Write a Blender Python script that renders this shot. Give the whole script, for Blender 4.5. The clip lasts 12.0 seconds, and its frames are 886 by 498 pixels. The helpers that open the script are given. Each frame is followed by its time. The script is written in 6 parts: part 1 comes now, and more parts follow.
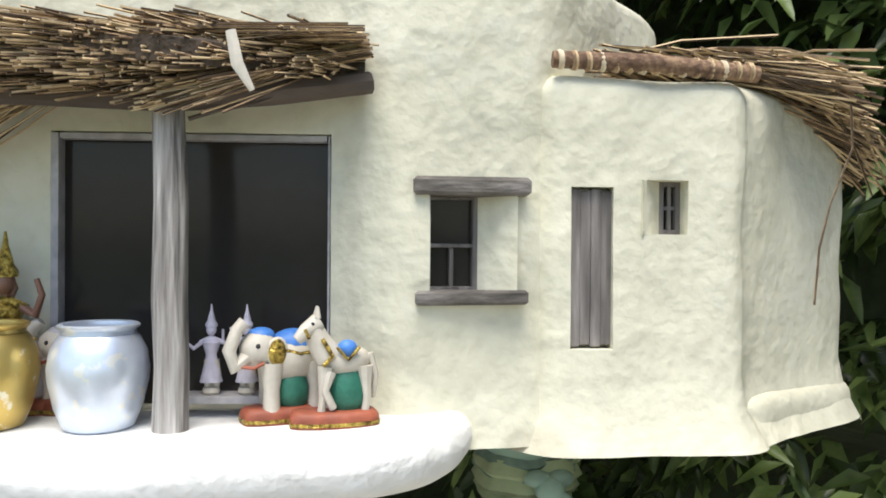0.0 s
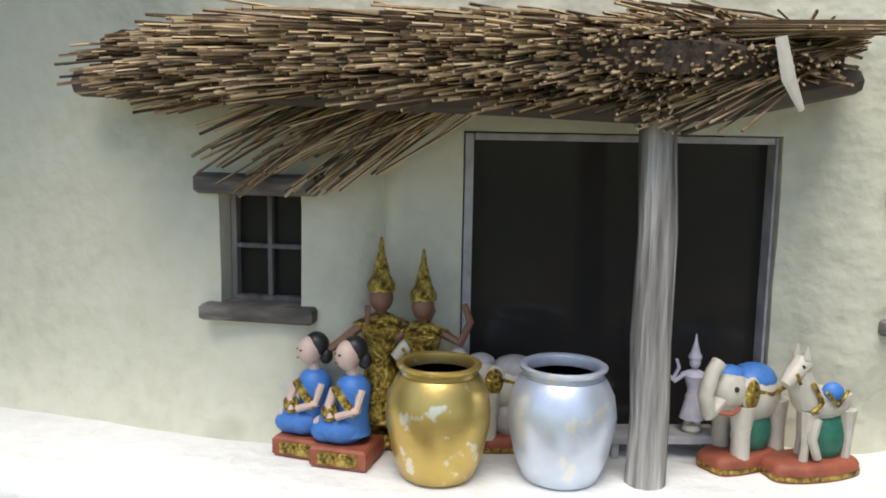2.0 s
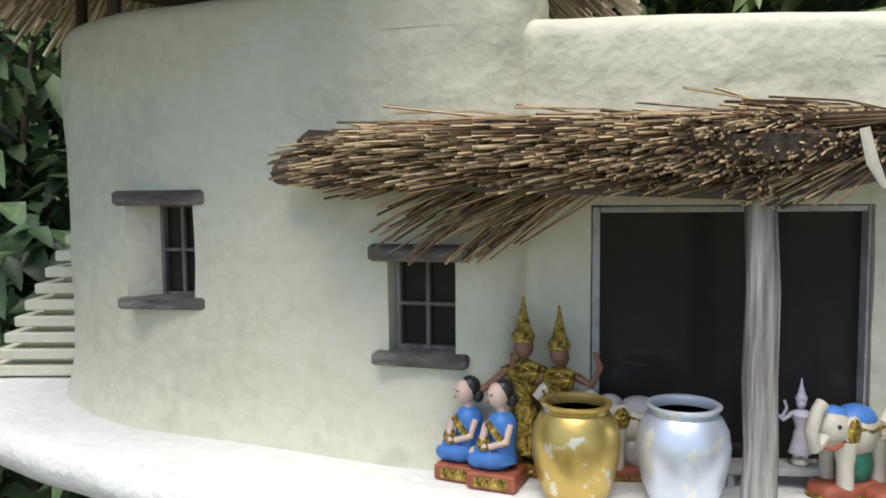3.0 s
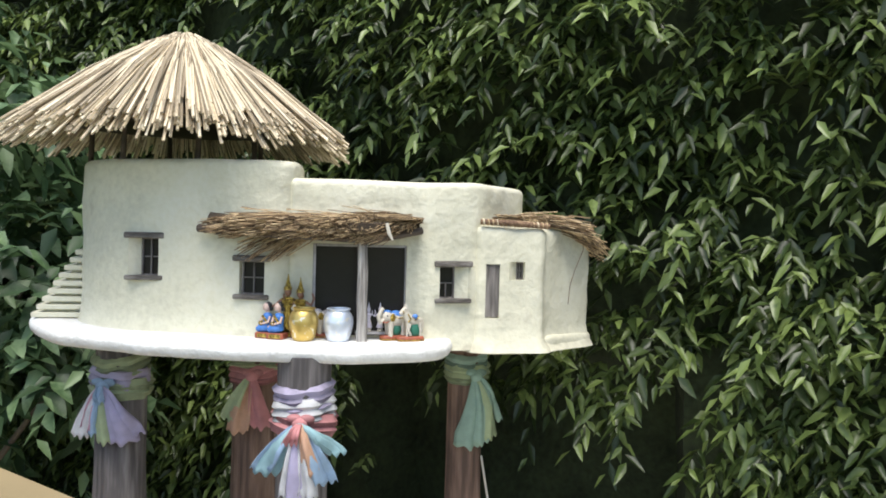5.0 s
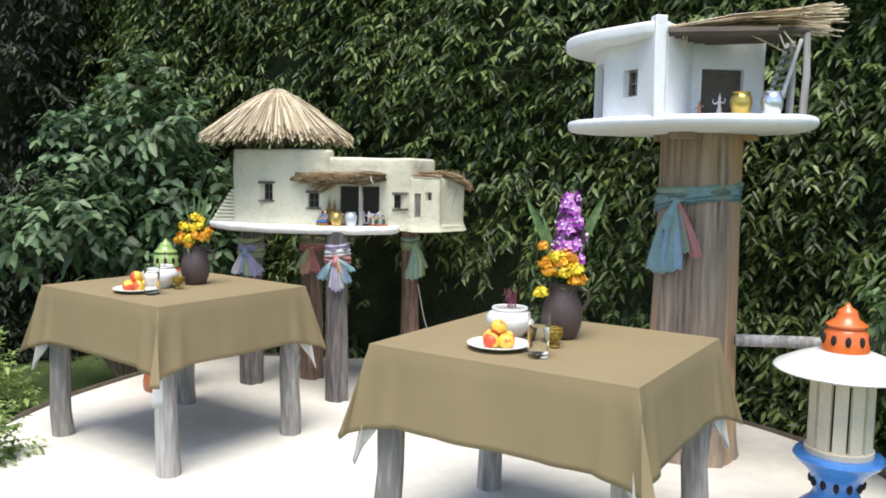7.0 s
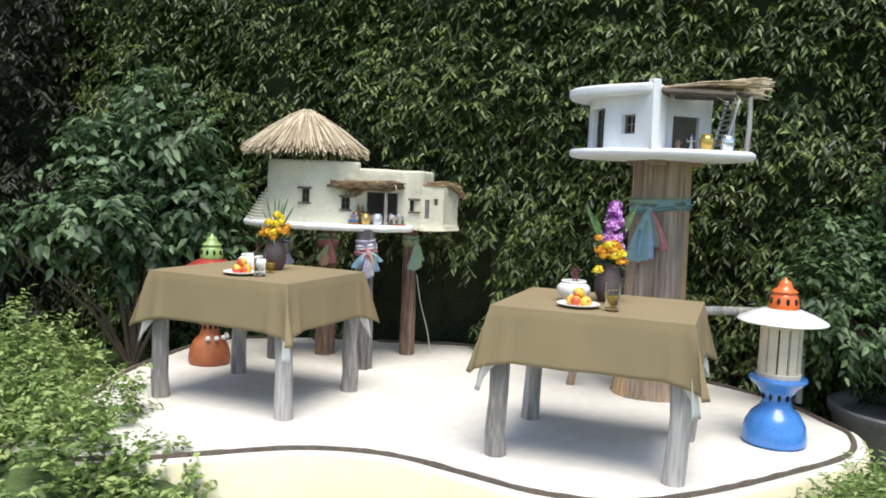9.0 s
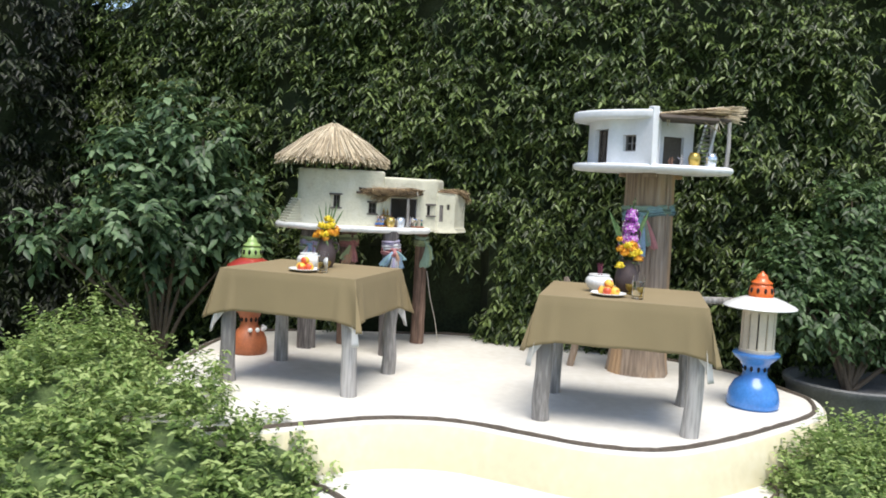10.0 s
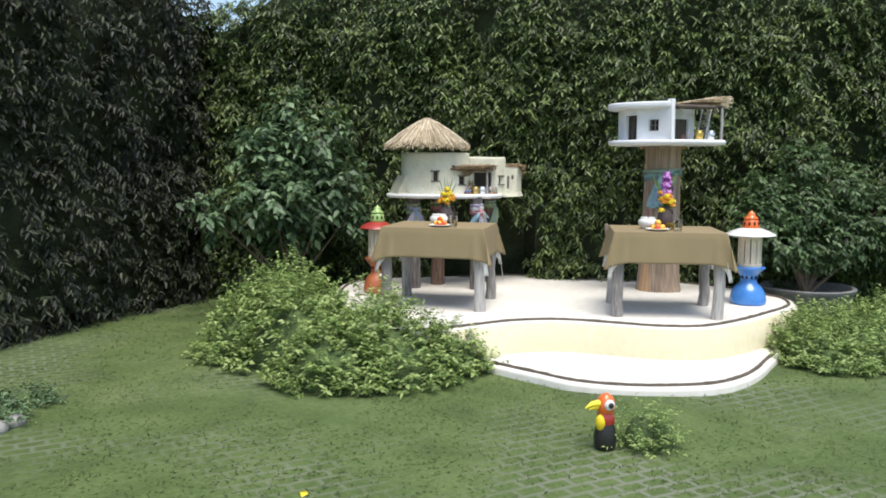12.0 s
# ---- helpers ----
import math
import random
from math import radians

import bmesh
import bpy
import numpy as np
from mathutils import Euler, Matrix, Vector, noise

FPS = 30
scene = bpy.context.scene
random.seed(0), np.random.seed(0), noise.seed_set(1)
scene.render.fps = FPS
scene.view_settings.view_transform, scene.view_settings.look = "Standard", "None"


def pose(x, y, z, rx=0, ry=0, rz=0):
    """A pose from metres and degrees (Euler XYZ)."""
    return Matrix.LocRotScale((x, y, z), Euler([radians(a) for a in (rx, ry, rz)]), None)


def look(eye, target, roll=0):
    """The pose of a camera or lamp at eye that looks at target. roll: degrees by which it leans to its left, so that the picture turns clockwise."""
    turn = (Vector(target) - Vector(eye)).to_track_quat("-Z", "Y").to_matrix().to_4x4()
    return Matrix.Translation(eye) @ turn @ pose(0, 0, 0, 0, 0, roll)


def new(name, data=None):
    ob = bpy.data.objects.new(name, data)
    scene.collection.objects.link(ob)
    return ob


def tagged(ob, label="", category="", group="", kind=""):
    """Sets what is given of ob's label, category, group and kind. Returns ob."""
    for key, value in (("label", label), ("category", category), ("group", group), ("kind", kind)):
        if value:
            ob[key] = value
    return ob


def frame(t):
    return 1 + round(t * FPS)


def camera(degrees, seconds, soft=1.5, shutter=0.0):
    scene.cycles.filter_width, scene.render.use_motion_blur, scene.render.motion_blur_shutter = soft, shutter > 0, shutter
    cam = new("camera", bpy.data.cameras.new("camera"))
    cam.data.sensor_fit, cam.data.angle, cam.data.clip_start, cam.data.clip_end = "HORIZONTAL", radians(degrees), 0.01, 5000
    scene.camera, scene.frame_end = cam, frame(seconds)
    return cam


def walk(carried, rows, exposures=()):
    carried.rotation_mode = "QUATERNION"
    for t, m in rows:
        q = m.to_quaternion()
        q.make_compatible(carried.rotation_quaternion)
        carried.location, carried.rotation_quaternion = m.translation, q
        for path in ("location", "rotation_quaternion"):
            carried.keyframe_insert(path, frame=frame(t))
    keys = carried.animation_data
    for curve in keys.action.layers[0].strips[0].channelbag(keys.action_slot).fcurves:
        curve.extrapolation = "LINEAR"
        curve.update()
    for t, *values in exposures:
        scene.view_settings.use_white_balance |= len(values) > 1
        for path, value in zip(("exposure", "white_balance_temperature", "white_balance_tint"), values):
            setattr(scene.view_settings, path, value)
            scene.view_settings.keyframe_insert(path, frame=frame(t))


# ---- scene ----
EXPOSURES = [(0, 0.78), (0.5, 0.5), (1.0, 0.32), (1.5, 0.22), (2.0, 0.28), (2.7, 0.36), (4.3, 0.36), (4.6, 0.48), (5.0, 0.78), (5.5, 0.93), (6.0, 0.9), (6.8, 0.7), (8.8, 0.6), (12, 0.56)]
cam = camera(57.0, 12.0, soft=1.8)
PATH = [
    (0, pose(0.050, -0.855, 1.144, 89.429, -0.460, -28.528)),
    (0.5, pose(0.068, -0.784, 1.147, 88.841, -0.891, -25.348)),
    (1, pose(0.015, -0.731, 1.157, 87.486, -0.873, -24.032)),
    (1.5, pose(-0.085, -0.688, 1.192, 84.240, -0.951, -24.899)),
    (2, pose(-0.200, -0.625, 1.227, 82.228, -1.003, -27.650)),
    (2.5, pose(-0.248, -0.629, 1.244, 83.907, 0.170, -22.554)),
    (2.7, pose(-0.262, -0.647, 1.248, 85.119, 0.451, -20.815)),
    (4.3, look((-0.421, -1.368, 1.307), (0.372, 0.463, 1.177), 1.3)),
    (4.5, look((-0.479, -1.497, 1.331), (0.399, 0.298, 1.249), 1.4)),
    (5, look((-0.752, -1.953, 1.291), (0.352, -0.286, 1.227), 1.6)),
    (5.5, look((-1.33, -2.95, 1.25), (-0.146, -1.338, 1.198), 0.6)),
    (6, look((-1.681, -3.6, 1.296), (-0.491, -1.999, 1.15), 0.6)),
    (6.5, look((-1.864, -4.143, 1.335), (-0.743, -2.498, 1.147), 0.8)),
    (7, look((-1.993, -4.348, 1.334), (-0.897, -2.687, 1.139), 1.0)),
    (9, look((-3.655, -4.449, 1.306), (-2.214, -3.071, 1.148), 2.6)),
    (9.5, look((-4.202, -4.363, 1.329), (-2.674, -3.083, 1.172), 2.8)),
    (10, look((-4.768, -4.311, 1.319), (-3.175, -3.11, 1.173), 3.0)),
    (10.5, look((-5.41, -4.237, 1.263), (-3.75, -3.128, 1.143), 3.1)),
    (11, look((-6.077, -4.143, 1.24), (-4.374, -3.101, 1.12), 2.4)),
    (11.5, look((-6.691, -4.25, 1.26), (-4.981, -3.227, 1.096), 1.3)),
    (12, look((-7.409, -4.376, 1.304), (-5.717, -3.329, 1.099), 0.4)),
]
walk(cam, PATH, EXPOSURES)

# ---- sky and sun: bright overcast day ----
world = bpy.data.worlds.new("sky")
scene.world = world
world.use_nodes = True
wn = world.node_tree
sky = wn.nodes.new("ShaderNodeTexSky")
sky.sky_type = "NISHITA"
sky.sun_disc = False
sky.sun_elevation = radians(70)
sky.sun_rotation = radians(220)
sky.air_density, sky.dust_density = 1.0, 1.5
wn.links.new(sky.outputs[0], wn.nodes["Background"].inputs[0])
wn.nodes["Background"].inputs[1].default_value = 0.15
sun_data = bpy.data.lights.new("sun", "SUN")
sun_data.energy, sun_data.angle, sun_data.color = 2.7, radians(38), (1.0, 0.955, 0.87)
sun_ob = new("sun", sun_data)
sun_ob.matrix_world = look((0, 0, 8), (1.9, 2.3, 0))


# ---- materials ----
def material(name, base, rough=0.7, metal=0.0, vary=0.25, scale=8.0, bump=0.2, fine=60.0, tint=None, island=0.0, coat=0.0, spot=None, stretch=None, tight=0.2):
    """Two scales of colour variation, fine relief; island: change from piece to piece."""
    m = bpy.data.materials.new(name)
    m.use_nodes = True
    nt = m.node_tree
    bs = nt.nodes["Principled BSDF"]
    bs.inputs["Roughness"].default_value, bs.inputs["Metallic"].default_value = rough, metal
    bs.inputs["Coat Weight"].default_value = coat
    tc = nt.nodes.new("ShaderNodeTexCoord")
    src = tc.outputs["Object"]
    if stretch:
        mp = nt.nodes.new("ShaderNodeMapping")
        mp.inputs["Scale"].default_value = stretch
        nt.links.new(src, mp.inputs[0])
        src = mp.outputs[0]
    big, small = nt.nodes.new("ShaderNodeTexNoise"), nt.nodes.new("ShaderNodeTexNoise")
    for n, s, det in ((big, scale, 4), (small, fine, 6)):
        n.inputs["Scale"].default_value, n.inputs["Detail"].default_value = s, det
        nt.links.new(src, n.inputs["Vector"])
    ramp = nt.nodes.new("ShaderNodeValToRGB")
    ramp.color_ramp.elements[0].position, ramp.color_ramp.elements[1].position = 0.5 - tight, 0.5 + tight
    dark = [c * (1 - vary) for c in base]
    light = list(tint) if tint else [min(1, c * (1 + vary)) for c in base]
    ramp.color_ramp.elements[0].color, ramp.color_ramp.elements[1].color = (*dark, 1), (*light, 1)
    mid = ramp.color_ramp.elements.new(0.5)
    mid.color = (*base, 1)
    mix = nt.nodes.new("ShaderNodeMath")
    mix.operation = "MULTIPLY_ADD"
    mix.inputs[1].default_value, mix.inputs[2].default_value = 0.45, 0.0
    nt.links.new(small.outputs[0], mix.inputs[0])
    add = nt.nodes.new("ShaderNodeMath")
    add.operation = "MULTIPLY_ADD"
    add.inputs[1].default_value = 0.55
    nt.links.new(big.outputs[0], add.inputs[0])
    nt.links.new(mix.outputs[0], add.inputs[2])
    val = add.outputs[0]
    if island:
        geo = nt.nodes.new("ShaderNodeNewGeometry")
        isl = nt.nodes.new("ShaderNodeMath")
        isl.operation = "MULTIPLY_ADD"
        isl.inputs[1].default_value = island
        nt.links.new(geo.outputs["Random Per Island"], isl.inputs[0])
        off = nt.nodes.new("ShaderNodeMath")
        off.operation = "ADD"
        off.inputs[1].default_value = -island / 2
        nt.links.new(val, off.inputs[0])
        nt.links.new(off.outputs[0], isl.inputs[2])
        val = isl.outputs[0]
    nt.links.new(val, ramp.inputs[0])
    col = ramp.outputs[0]
    if spot:
        sn = nt.nodes.new("ShaderNodeTexNoise")
        sn.inputs["Scale"].default_value, sn.inputs["Detail"].default_value = spot[1], 3
        nt.links.new(src, sn.inputs["Vector"])
        sr = nt.nodes.new("ShaderNodeValToRGB")
        sr.color_ramp.elements[0].position, sr.color_ramp.elements[1].position = spot[2], spot[2] + 0.06
        nt.links.new(sn.outputs[0], sr.inputs[0])
        mx = nt.nodes.new("ShaderNodeMixRGB")
        mx.inputs[2].default_value = (*spot[0], 1)
        nt.links.new(sr.outputs[0], mx.inputs[0])
        nt.links.new(col, mx.inputs[1])
        col = mx.outputs[0]
    nt.links.new(col, bs.inputs["Base Color"])
    if bump:
        bp = nt.nodes.new("ShaderNodeBump")
        bp.inputs["Strength"].default_value = bump
        bp.inputs["Distance"].default_value = 0.02
        nt.links.new(val, bp.inputs["Height"])
        nt.links.new(bp.outputs[0], bs.inputs["Normal"])
    return m


def leafy(name, base, tint, rough=0.35, through_light=0.25):
    m = material(name, base, rough, vary=0.45, scale=1.3, fine=40, bump=0.0, tint=tint, island=0.75)
    nt = m.node_tree
    bs = nt.nodes["Principled BSDF"]
    tr = nt.nodes.new("ShaderNodeBsdfTranslucent")
    src = bs.inputs["Base Color"].links[0].from_socket
    nt.links.new(src, tr.inputs[0])
    mx = nt.nodes.new("ShaderNodeMixShader")
    mx.inputs[0].default_value = through_light
    out = nt.nodes["Material Output"]
    nt.links.new(bs.outputs[0], mx.inputs[1])
    nt.links.new(tr.outputs[0], mx.inputs[2])
    nt.links.new(mx.outputs[0], out.inputs[0])
    return m


def glass(name, tint=(1, 1, 1), rough=0.02, ior=1.45):
    m = bpy.data.materials.new(name)
    m.use_nodes = True
    bs = m.node_tree.nodes["Principled BSDF"]
    bs.inputs["Base Color"].default_value = (*tint, 1)
    bs.inputs["Roughness"].default_value = rough
    bs.inputs["Transmission Weight"].default_value = 1.0
    bs.inputs["IOR"].default_value = ior
    return m


PLASTER = material("cream_plaster", (0.66, 0.635, 0.49), 0.85, vary=0.15, scale=6, fine=70, bump=0.2, tint=(0.70, 0.68, 0.56), spot=((0.54, 0.51, 0.39), 9, 0.68))
PLATFORM = material("white_plaster", (0.78, 0.77, 0.73), 0.8, vary=0.10, scale=7, fine=50, bump=0.3, tint=(0.84, 0.84, 0.82))


def trowelled(m, strength, scale):
    """Hand-laid relief: broad dents with finer ridges over them."""
    nt = m.node_tree
    bs = nt.nodes["Principled BSDF"]
    tc = nt.nodes.new("ShaderNodeTexCoord")
    last = bs.inputs["Normal"].links[0].from_socket
    for sc, dist, amount in ((scale, 0.010, strength), (scale * 5, 0.002, strength)):
        n = nt.nodes.new("ShaderNodeTexNoise")
        n.inputs["Scale"].default_value, n.inputs["Detail"].default_value = sc, 1.5
        nt.links.new(tc.outputs["Object"], n.inputs["Vector"])
        bp = nt.nodes.new("ShaderNodeBump")
        bp.inputs["Strength"].default_value, bp.inputs["Distance"].default_value = amount, dist
        nt.links.new(n.outputs[0], bp.inputs["Height"])
        nt.links.new(last, bp.inputs["Normal"])
        last = bp.outputs[0]
    nt.links.new(last, bs.inputs["Normal"])


trowelled(PLASTER, 0.7, 17)
trowelled(PLATFORM, 0.6, 20)
WHITEWALL = material("white_lime_wall", (0.80, 0.81, 0.82), 0.8, vary=0.07, scale=7, fine=40, bump=0.2, tint=(0.85, 0.86, 0.88))
GREYWOOD = material("weathered_grey_wood", (0.20, 0.18, 0.165), 0.85, vary=0.5, scale=14, fine=90, bump=0.6, tint=(0.34, 0.31, 0.29), stretch=(1, 1, 0.12), tight=0.11)
LOGWOOD = material("weathered_log_wood", (0.34, 0.32, 0.30), 0.85, vary=0.42, scale=9, fine=60, bump=0.7, tint=(0.50, 0.48, 0.455), stretch=(1, 1, 0.1), tight=0.11)
PILLARWOOD = material("dark_grey_pillar_wood", (0.15, 0.135, 0.13), 0.85, vary=0.5, scale=12, fine=70, bump=0.7, tint=(0.27, 0.25, 0.24), stretch=(1, 1, 0.1), tight=0.11)
REDPILLAR = material("red_brown_pillar_wood", (0.20, 0.125, 0.09), 0.85, vary=0.5, scale=12, fine=70, bump=0.7, tint=(0.31, 0.21, 0.16), stretch=(1, 1, 0.1), tight=0.11)
TRUNKWOOD = material("brown_trunk_wood", (0.33, 0.25, 0.185), 0.85, vary=0.5, scale=7, fine=55, bump=0.8, tint=(0.50, 0.42, 0.34), stretch=(1, 1, 0.06), spot=((0.46, 0.30, 0.17), 4, 0.52), tight=0.17)
DARKWOOD = material("dark_beam_wood", (0.085, 0.065, 0.05), 0.8, vary=0.4, scale=20, fine=90, bump=0.4, stretch=(0.3, 0.3, 1))
MINIWOOD = material("weathered_post_wood", (0.30, 0.275, 0.25), 0.85, vary=0.72, scale=55, fine=190, bump=0.7, tint=(0.58, 0.55, 0.51), stretch=(1, 1, 0.06), tight=0.11)
LINTEL = material("lintel_wood", (0.13, 0.115, 0.10), 0.85, vary=0.5, scale=25, fine=120, bump=0.5, tint=(0.24, 0.22, 0.2), stretch=(0.3, 0.3, 1), tight=0.11)
STRAW = material("brown_straw", (0.26, 0.165, 0.088), 0.75, vary=0.75, scale=26, fine=150, bump=0.1, tint=(0.60, 0.45, 0.26), island=0.9)
ROLL = material("dark_bound_reed", (0.15, 0.085, 0.05), 0.8, vary=0.5, scale=40, fine=200, bump=0.4, tint=(0.30, 0.19, 0.11), tight=0.12)
REED = material("pale_reed", (0.55, 0.44, 0.29), 0.7, vary=0.5, scale=12, fine=120, bump=0.1, tint=(0.74, 0.64, 0.46), island=0.8)
# darkened straw: shade between the stalks, put into the colour
STRAWSHADE = material("straw_inner_shade", (0.07, 0.05, 0.032), 0.9, vary=0.5, scale=30, fine=150, bump=0.5)
# lack of light inside the houses, put into a dark colour
INSIDE = material("unlit_interior", (0.05, 0.045, 0.04), 0.9, vary=0.2)
PANE = material("dark_window_glass", (0.034, 0.030, 0.027), 0.12, vary=0.1, bump=0.0)
PANE.node_tree.nodes["Principled BSDF"].inputs["Specular IOR Level"].default_value = 0.2
TAUPE = material("dull_brown_panel", (0.105, 0.09, 0.07), 0.8, vary=0.25, scale=18, fine=90, bump=0.1)
GOLD = material("gold_paint", (0.62, 0.44, 0.12), 0.28, 0.9, vary=0.18, scale=12, fine=60, bump=0.06)
SILVER = material("silver_paint", (0.70, 0.75, 0.82), 0.25, 0.85, vary=0.12, scale=12, fine=60, bump=0.06)
CLOTH = material("olive_tablecloth", (0.265, 0.205, 0.108), 0.85, vary=0.10, scale=3, fine=350, bump=0.08)
LINEN = material("white_cotton", (0.62, 0.61, 0.58), 0.9, vary=0.08, scale=5, fine=300, bump=0.1)
FLOOR = material("pale_terrace_cement", (0.70, 0.67, 0.60), 0.8, vary=0.12, scale=1.4, fine=14, bump=0.12, tint=(0.78, 0.76, 0.71))
RISER = material("cream_step_cement", (0.68, 0.62, 0.42), 0.8, vary=0.10, scale=1.6, fine=16, bump=0.1, tint=(0.74, 0.69, 0.52))
CORD = material("dark_edge_cord", (0.10, 0.08, 0.06), 0.9, vary=0.4, scale=20, fine=80, bump=0.5)
GRASS = material("lawn_soil_green", (0.075, 0.115, 0.028), 0.95, vary=0.4, scale=2.2, fine=40, bump=0.8, tint=(0.125, 0.165, 0.055))


def pavers(m):
    """Grey concrete pavers laid in rows under the turf, showing where it is thin."""
    nt = m.node_tree
    bs = nt.nodes["Principled BSDF"]
    turf = bs.inputs["Base Color"].links[0].from_socket
    tc, mp, br = nt.nodes.new("ShaderNodeTexCoord"), nt.nodes.new("ShaderNodeMapping"), nt.nodes.new("ShaderNodeTexBrick")
    mp.inputs["Rotation"].default_value = (0, 0, 0.52)
    br.inputs["Scale"].default_value = 1.0
    br.inputs["Brick Width"].default_value, br.inputs["Row Height"].default_value = 0.16, 0.10
    br.inputs["Mortar Size"].default_value, br.inputs["Mortar Smooth"].default_value = 0.024, 0.9
    br.inputs["Color1"].default_value = br.inputs["Color2"].default_value = (0, 0, 0, 1)
    br.inputs["Mortar"].default_value = (1, 1, 1, 1)
    nt.links.new(tc.outputs["Object"], mp.inputs[0])
    nt.links.new(mp.outputs[0], br.inputs[0])
    thin, ramp, mul, mix = nt.nodes.new("ShaderNodeTexNoise"), nt.nodes.new("ShaderNodeValToRGB"), nt.nodes.new("ShaderNodeMath"), nt.nodes.new("ShaderNodeMixRGB")
    thin.inputs["Scale"].default_value, thin.inputs["Detail"].default_value = 0.8, 6
    nt.links.new(tc.outputs["Object"], thin.inputs["Vector"])
    ramp.color_ramp.elements[0].position, ramp.color_ramp.elements[1].position = 0.47, 0.70
    nt.links.new(thin.outputs[0], ramp.inputs[0])
    mul.operation = "MULTIPLY"
    nt.links.new(ramp.outputs[0], mul.inputs[0])
    nt.links.new(br.outputs["Color"], mul.inputs[1])
    mix.inputs[2].default_value = (0.165, 0.18, 0.125, 1)
    nt.links.new(mul.outputs[0], mix.inputs[0])
    nt.links.new(turf, mix.inputs[1])
    nt.links.new(mix.outputs[0], bs.inputs["Base Color"])


pavers(GRASS)
BLADE = leafy("grass_blade", (0.12, 0.175, 0.05), (0.19, 0.24, 0.085), 0.7, 0.45)
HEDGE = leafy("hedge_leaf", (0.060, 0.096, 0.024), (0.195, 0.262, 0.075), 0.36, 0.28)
# same leaf darkened: the shade on the side hedge is in this colour
HEDGESHADE = leafy("shaded_hedge_leaf", (0.014, 0.022, 0.008), (0.038, 0.052, 0.018), 0.5, 0.15)
# near-black green: shade deep between the hedge leaves, put into colour
HEDGEBACK = material("hedge_inner_shade", (0.030, 0.042, 0.016), 0.95, vary=0.6, scale=5, fine=40, bump=0.8)
SHRUB = leafy("shrub_leaf", (0.075, 0.14, 0.06), (0.20, 0.30, 0.145), 0.45, 0.3)
POTLEAF = leafy("pot_plant_leaf", (0.07, 0.13, 0.045), (0.16, 0.25, 0.10), 0.45, 0.3)
BUSH = leafy("variegated_bush_leaf", (0.20, 0.31, 0.075), (0.42, 0.52, 0.19), 0.6, 0.35)
# dark green for the shade beneath bush leaves
BUSHCORE = material("bush_inner_shade", (0.08, 0.12, 0.04), 0.95, vary=0.6, scale=12, fine=60, bump=0.8)
TWIG = material("twig_bark", (0.12, 0.09, 0.06), 0.9, vary=0.4)
CLAYVASE = material("dark_clay", (0.075, 0.052, 0.05), 0.55, vary=0.3, scale=14, fine=90, bump=0.15)
CERAMIC = material("white_ceramic", (0.80, 0.80, 0.77), 0.3, vary=0.08, scale=10, bump=0.05, coat=0.3)
MARIGOLD = material("orange_marigold", (0.85, 0.36, 0.02), 0.6, vary=0.3, scale=20, fine=150, bump=0.2, tint=(0.95, 0.52, 0.04), island=0.6)
MARIYELLOW = material("yellow_marigold", (0.88, 0.66, 0.02), 0.6, vary=0.3, scale=20, fine=150, bump=0.2, tint=(0.95, 0.78, 0.06), island=0.6)
ORCHID = material("purple_orchid", (0.34, 0.03, 0.40), 0.5, vary=0.5, scale=30, fine=150, bump=0.1, tint=(0.62, 0.26, 0.64), island=0.9)
STEM = leafy("stem_green", (0.09, 0.17, 0.06), (0.22, 0.33, 0.13), 0.45)
FRUIT = material("mango_yellow", (0.86, 0.56, 0.08), 0.4, vary=0.2, scale=28, fine=90, bump=0.04, tint=(0.80, 0.40, 0.06), spot=((0.66, 0.10, 0.04), 17, 0.48))
CLEAR = glass("clear_glass", ior=1.25)
BLUEGLAZE = material("blue_glaze", (0.06, 0.23, 0.62), 0.25, vary=0.2, scale=8, bump=0.05, coat=0.4)
ORANGEGLAZE = material("orange_glaze", (0.72, 0.15, 0.03), 0.3, vary=0.2, scale=8, bump=0.05, coat=0.3)
GREENGLAZE = material("green_glaze", (0.30, 0.44, 0.14), 0.3, vary=0.2, scale=8, bump=0.05, coat=0.3)
REDGLAZE = material("red_glaze", (0.36, 0.04, 0.03), 0.3, vary=0.2, scale=8, bump=0.05, coat=0.3)
TERRA = material("terracotta", (0.42, 0.13, 0.05), 0.5, vary=0.3, scale=8, bump=0.1, coat=0.1)
CREAMCLAY = material("cream_clay", (0.66, 0.58, 0.45), 0.6, vary=0.12, scale=8, bump=0.08)
HOLE = material("dark_hole", (0.015, 0.012, 0.01), 0.9, vary=0.2, bump=0.0)
BLACK = material("black_paint", (0.02, 0.02, 0.02), 0.4, vary=0.2, bump=0.0)
WHITEP = material("white_paint", (0.58, 0.53, 0.44), 0.5, vary=0.12, scale=40, fine=200, bump=0.1)
BLUEP = material("blue_paint", (0.06, 0.20, 0.55), 0.5, vary=0.25, scale=60, fine=200, bump=0.1)
GREENP = material("green_paint", (0.03, 0.17, 0.11), 0.5, vary=0.3, scale=60, fine=200, bump=0.15)
SKINP = material("flesh_paint", (0.66, 0.48, 0.40), 0.5, vary=0.15, scale=60, bump=0.05)
GILT = material("gilt_trim", (0.34, 0.23, 0.04), 0.32, 0.6, vary=0.8, scale=160, fine=420, bump=0.5, tint=(0.62, 0.46, 0.10), tight=0.1)
BRICKP = material("red_base_paint", (0.29, 0.078, 0.04), 0.6, vary=0.3, scale=60, bump=0.15)
GREYSTONE = material("grey_statuette", (0.42, 0.40, 0.40), 0.6, vary=0.25, scale=60, bump=0.15)
